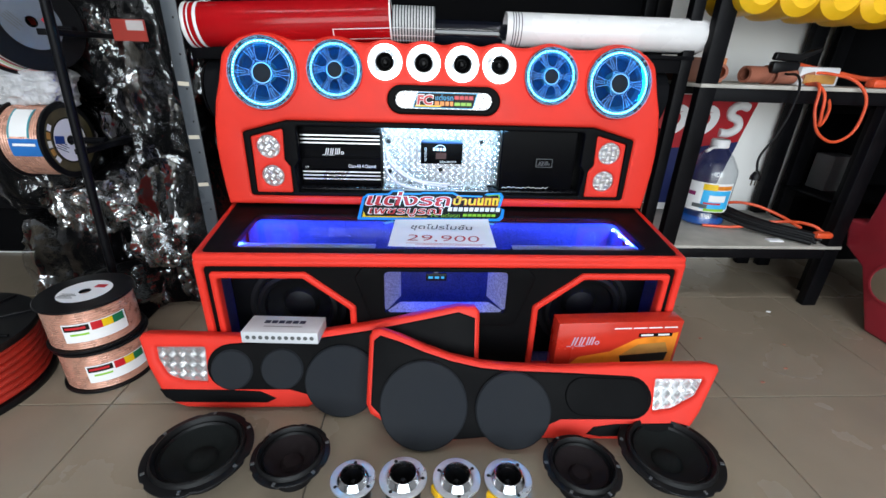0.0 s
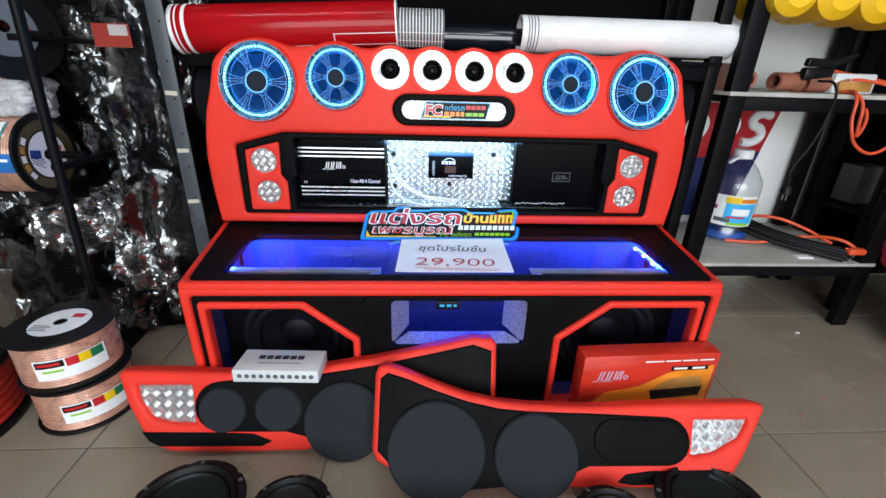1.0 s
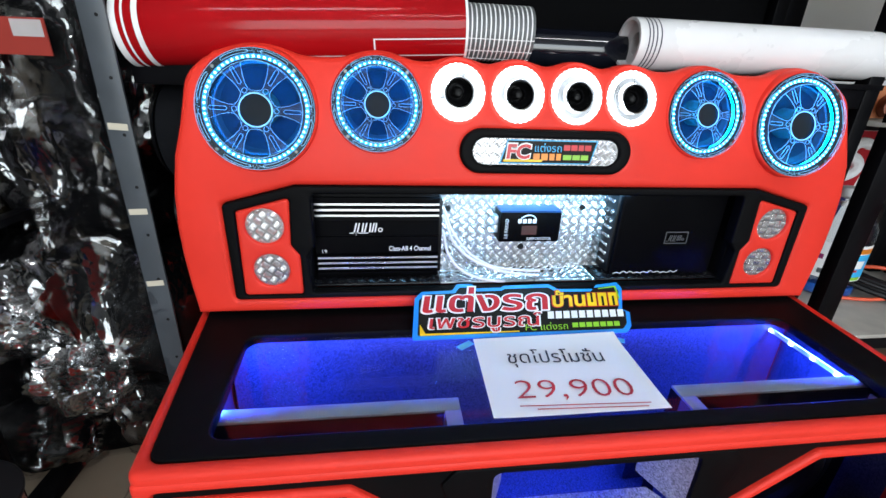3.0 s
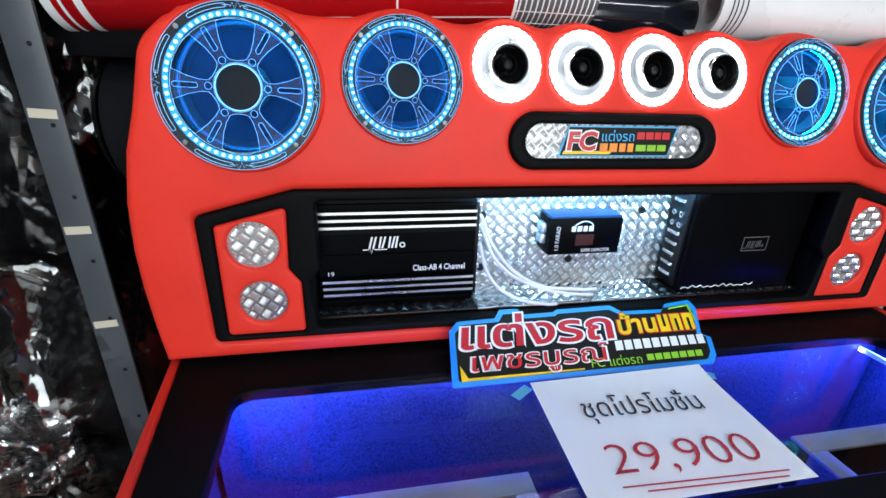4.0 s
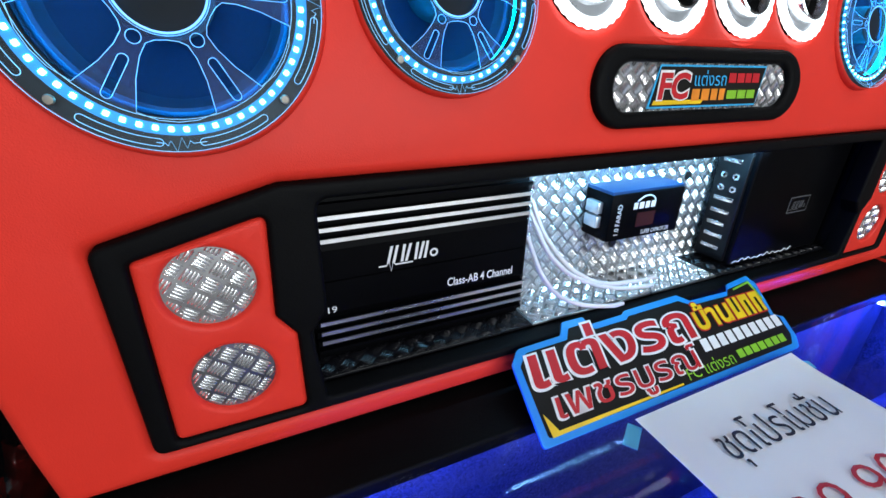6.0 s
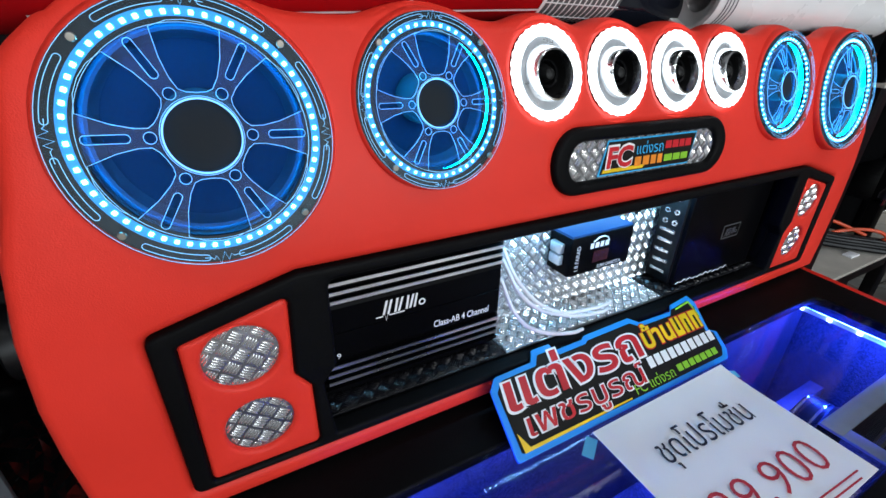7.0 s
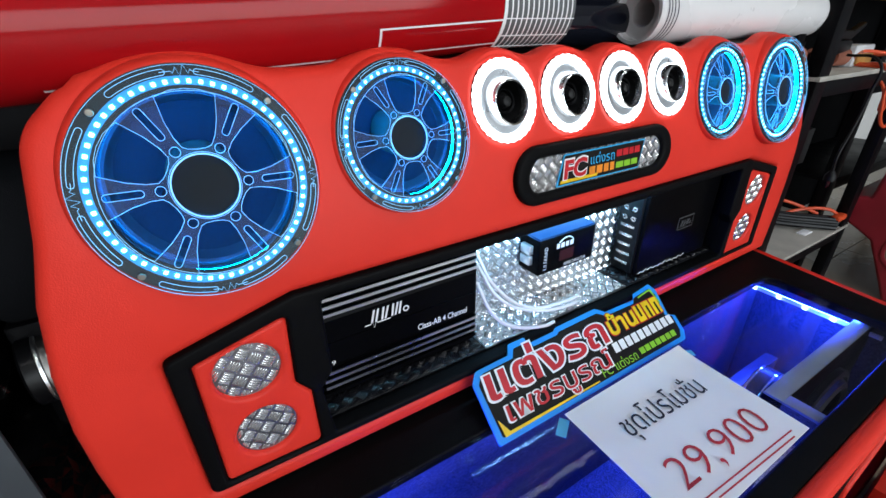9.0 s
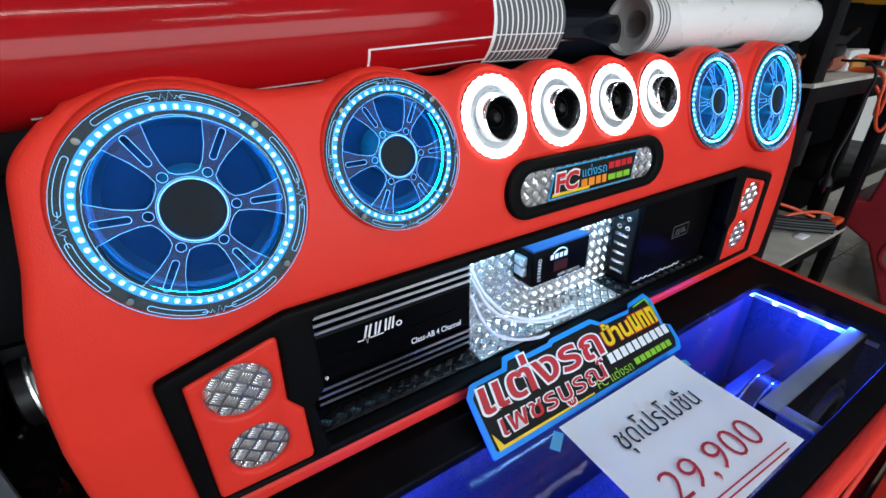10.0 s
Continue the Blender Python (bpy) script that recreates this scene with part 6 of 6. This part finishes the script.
def poster():
    root = thing("poster", (1.20, 1.925, 0.40), "red and blue poster with white letter shapes on the wall", "poster")
    m = Matrix.Translation((0, 1.926, 0))
    part("sheet", plate([(0.60, 0.30), (1.34, 0.30), (1.455, 0.80), (0.60, 0.80)], (), 0.003), mat("poster_red", (0.42, 0.012, 0.02), 0.4, vary=0.1), root, "red sheet", m)
    part("blue_field", plate([(0.60, 0.30), (1.34, 0.30), (1.41, 0.60), (1.20, 0.57), (0.60, 0.55)], (), 0.001), mat("poster_blue", (0.012, 0.02, 0.10), 0.4), root, "dark blue field", m @ Matrix.Translation((0, -0.001, 0)))
    sh = 0.25
    blob = [[(x + sh * (z - 0.69), z) for x, z in stadium(cx, 0.69, 0.115, 0.135)] for cx in (1.085, 1.225)]
    eyes = [[(x + sh * (z - 0.69), z) for x, z in stadium(cx, 0.69, 0.036, 0.075)] for cx in (1.085, 1.225)]
    for o, e in zip(blob, eyes):
        part("white_shape", plate(o, [e], 0.001), WHITE_PRINT, root, "white letter-like shape", m @ Matrix.Translation((0, -0.003, 0)))
    pts = [(1.405, 0.752), (1.370, 0.760), (1.335, 0.742), (1.335, 0.716), (1.372, 0.696), (1.382, 0.668), (1.350, 0.640), (1.300, 0.640)]
    part("white_shape", tube([(x, 1.921, z) for x, z in pts], 0.019, 3), WHITE_PRINT, root, "white letter-like shape")


poster()


def jumper_cables():
    root = thing("jumper_cables", (1.35, 1.45, 0.862), "coiled orange jumper cables with black clamp on the shelf", "cables")
    part("loop", tube([(1.30, 1.52, 0.872), (1.26, 1.43, 0.860), (1.262, 1.415, 0.78), (1.31, 1.41, 0.705), (1.39, 1.41, 0.695), (1.435, 1.415, 0.77), (1.41, 1.43, 0.865), (1.34, 1.50, 0.905), (1.28, 1.55, 0.90)], 0.0048, 3), ORANGE_CABLE, root, "orange cable loop")
    part("loop", tube([(1.285, 1.52, 0.870), (1.275, 1.425, 0.85), (1.285, 1.41, 0.77), (1.30, 1.42, 0.74), (1.33, 1.44, 0.80), (1.33, 1.52, 0.875)], 0.0048, 3), ORANGE_CABLE, root, "orange cable loop")
    part("loop", tube([(1.30, 1.60, 0.93), (1.45, 1.58, 0.905), (1.56, 1.55, 0.89), (1.60, 1.50, 0.90)], 0.009, 3), ORANGE_CABLE, root, "orange cable loop")
    part("clamp_jaw", plate(rounded([(-0.09, -0.012, 0.008), (0.0, -0.016, 0.006), (0.08, 0.022, 0.006), (0.075, 0.034, 0.006), (0.0, 0.010, 0.006), (-0.085, 0.014, 0.008)]), (), 0.02, 0.005), BLACK_PLASTIC, root, "black clamp", Matrix.Translation((1.25, 1.54, 0.955)))
    part("clamp_grip", block(1.16, 1.26, 1.535, 1.565, 0.90, 0.94, 0.008), BLACK_PLASTIC, root)
    part("orange_grip", block(1.48, 1.60, 1.46, 1.50, 0.864, 0.892, 0.010), ORANGE_CABLE, root, "orange clamp grip")


jumper_cables()
charger = thing("battery_charger", (1.33, 1.56, 0.862), "small white and grey charger box on the shelf", "charger")
part("case", block(1.255, 1.40, 1.52, 1.62, 0.8625, 0.925, 0.006), CARTON_WHITE, charger)
part("front", block(1.27, 1.385, 1.514, 1.521, 0.870, 0.900, 0.002), WOOD_PRINT, charger, "brown front")
for x, a, rr, ll in ((1.08, 12, 0.028, 0.15), (1.19, -8, 0.026, 0.12), (0.985, 70, 0.030, 0.10)):
    single("clay_pipe", lathe([(rr * 0.7, 0), (rr, 0), (rr, ll * 0.6), (rr * 1.15, ll * 0.62), (rr * 1.15, ll), (rr * 0.8, ll), (rr * 0.7, 0.004)], 32), BROWN, "reddish brown pipe piece lying on the shelf", "pipe", "brown pipe pieces",
           m=Matrix.Translation((x, 1.56, 0.862 + rr * 1.15)) @ Matrix.Rotation(radians(a - 90), 4, "Z"))
small_box = thing("small_carton", (0.962, 1.675, 0.862), "small brown and orange printed carton on the shelf", "carton")
part("case", block(0.895, 1.030, 1.60, 1.75, 0.8624, 0.945, 0.0015), mat("dark_brown_card", (0.16, 0.050, 0.022), 0.6, vary=0.2), small_box, "dark brown case")
part("orange_panel", block(0.958, 1.0295, 1.5985, 1.5998, 0.864, 0.9440, 0), mat("pale_orange_card", (0.62, 0.22, 0.09), 0.6, vary=0.15), small_box, "pale orange panel")
single("white_card", block(-0.034, 0.034, -0.001, 0.001, 0.0, 0.078, 0.0004), CARTON_WHITE, "white card leaning on a small carton", "card",
       m=Matrix.Translation((1.004, 1.63, 0.9452)) @ Matrix.Rotation(radians(-14), 4, "X") @ Matrix.Rotation(radians(4), 4, "Y"))


def power_cord():
    root = thing("power_cord", (1.25, 1.44, 0.90), "black power cord with plug hanging from the shelf", "power cord")
    part("cord", tube([(1.20, 1.52, 0.90), (1.185, 1.435, 0.885), (1.19, 1.430, 0.80), (1.165, 1.43, 0.70), (1.13, 1.43, 0.62), (1.138, 1.43, 0.575)], 0.004, 3), RUBBER, root, "black cord")
    part("plug", lathe([(0.004, 0), (0.009, 0.006), (0.016, 0.02), (0.016, 0.034), (0.0, 0.036)], 20), RUBBER, root, "black plug", Matrix.Translation((1.139, 1.43, 0.578)) @ Matrix.Rotation(radians(-90), 4, "X"))
    for dx in (-0.007, 0.007):
        part("prong", block(1.139 + dx - 0.002, 1.139 + dx + 0.002, 1.428, 1.432, 0.522, 0.544, 0), CHROME, root)


power_cord()


def rod_bundle():
    root = thing("wiper_bundle", (1.40, 1.60, 0.274), "bundle of black wiper blades and orange cable on the shelf", "bundle")
    rnd = random.Random(7)
    for k in range(9):
        dx, dz = rnd.uniform(-0.05, 0.05), 0.012 * (k % 3)
        part("blade", tube([(1.22 + dx, 1.80 + dx, 0.345 + dz), (1.34 + dx, 1.62, 0.305 + dz), (1.52 + dx, 1.46 + 0.2 * dx, 0.288 + dz)], 0.008 + 0.002 * (k % 2), 2), BLACK_PLASTIC if k != 4 else GREY_MDF, root)
    part("orange_cable", tube([(1.16, 1.66, 0.282), (1.28, 1.62, 0.290), (1.42, 1.58, 0.330), (1.50, 1.50, 0.345), (1.54, 1.47, 0.32)], 0.006, 3), ORANGE_CABLE, root, "orange cable")
    part("orange_cable", tube([(1.24, 1.74, 0.355), (1.32, 1.66, 0.385), (1.42, 1.60, 0.360), (1.48, 1.52, 0.325)], 0.006, 3), ORANGE_CABLE, root, "orange cable")
    part("orange_grip", block(1.49, 1.56, 1.45, 1.48, 0.305, 0.33, 0.008), ORANGE_CABLE, root, "orange grip")
    part("white_scrap", block(1.34, 1.40, 1.49, 1.52, 0.2745, 0.280, 0.001), PAPER, root, "white paper scrap")


rod_bundle()
for k in range(5):
    x = 0.955 + 0.132 * k
    can = thing("yellow_canister", (x, 1.52, 1.06), "yellow plastic canister strapped under the shelf", "canister", "yellow canisters")
    part("body", lathe([(0, -0.10), (0.045, -0.10), (0.068, -0.08), (0.070, 0.06), (0.066, 0.10), (0, 0.11)], 32), YELLOW, can, "", Matrix.Translation((x, 1.50, 1.135 - 0.004 * k)))
    part("strap", block(x - 0.01, x + 0.01, 1.47, 1.53, 1.195, 1.29, 0.001), BLACK_PLASTIC, can, "black strap")


def pink_console():
    root = thing("pink_speaker_box", (1.9, 1.2, 0), "dull pinkish red speaker console standing beside the rack", "speaker box")
    side = Matrix.Translation((1.64, 0, 0)) @ Matrix.Rotation(radians(-90), 4, "Z")
    prof = rounded([(-1.27, 0.0, 0.01), (-1.318, 0.10, 0.02), (-1.378, 0.222, 0.02), (-1.468, 0.272, 0.02), (-1.505, 0.378, 0.012), (-1.428, 0.386, 0.01),
                    (-1.415, 0.535, 0.02), (-1.395, 0.78, 0.03), (-1.15, 0.80, 0.03), (-0.98, 0.42, 0.03), (-0.94, 0.0, 0.01)])
    part("body", plate(prof, (), 0.40, 0.014), PINK, root, "padded pinkish red body", side)
    oval = stadium(-1.235, 0.205, 0.17, 0.13)
    part("oval_frame", plate([((u + 1.235) * 1.15 - 1.235, (v - 0.205) * 1.2 + 0.205) for u, v in oval], [oval], 0.006, 0.002), PINK, root, "padded oval frame", side @ Matrix.Translation((0, -0.004, 0)))
    part("oval_plate", plate(oval, (), 0.004, 0.001), mat("dull_beige_plate", (0.30, 0.24, 0.17), 0.4, 0.3), root, "dull beige oval plate", side @ Matrix.Translation((0, -0.003, 0)))


pink_console()
for x, y, r in ((1.36, 1.40, 0.006), (1.02, 0.985, 0.004), (1.15, 1.05, 0.004), (1.25, 1.18, 0.003), (0.96, 1.22, 0.004)):
    single("floor_scrap", lump(r * 1.8, r, r * 0.5, x * 10, 0.3, 2, 2), WHITE_PRINT if r > 0.005 else BROWN, "tiny scrap lying on the floor tiles", "scrap", "floor scraps", m=Matrix.Translation((x, y, r * 0.4)))


tile_floor()
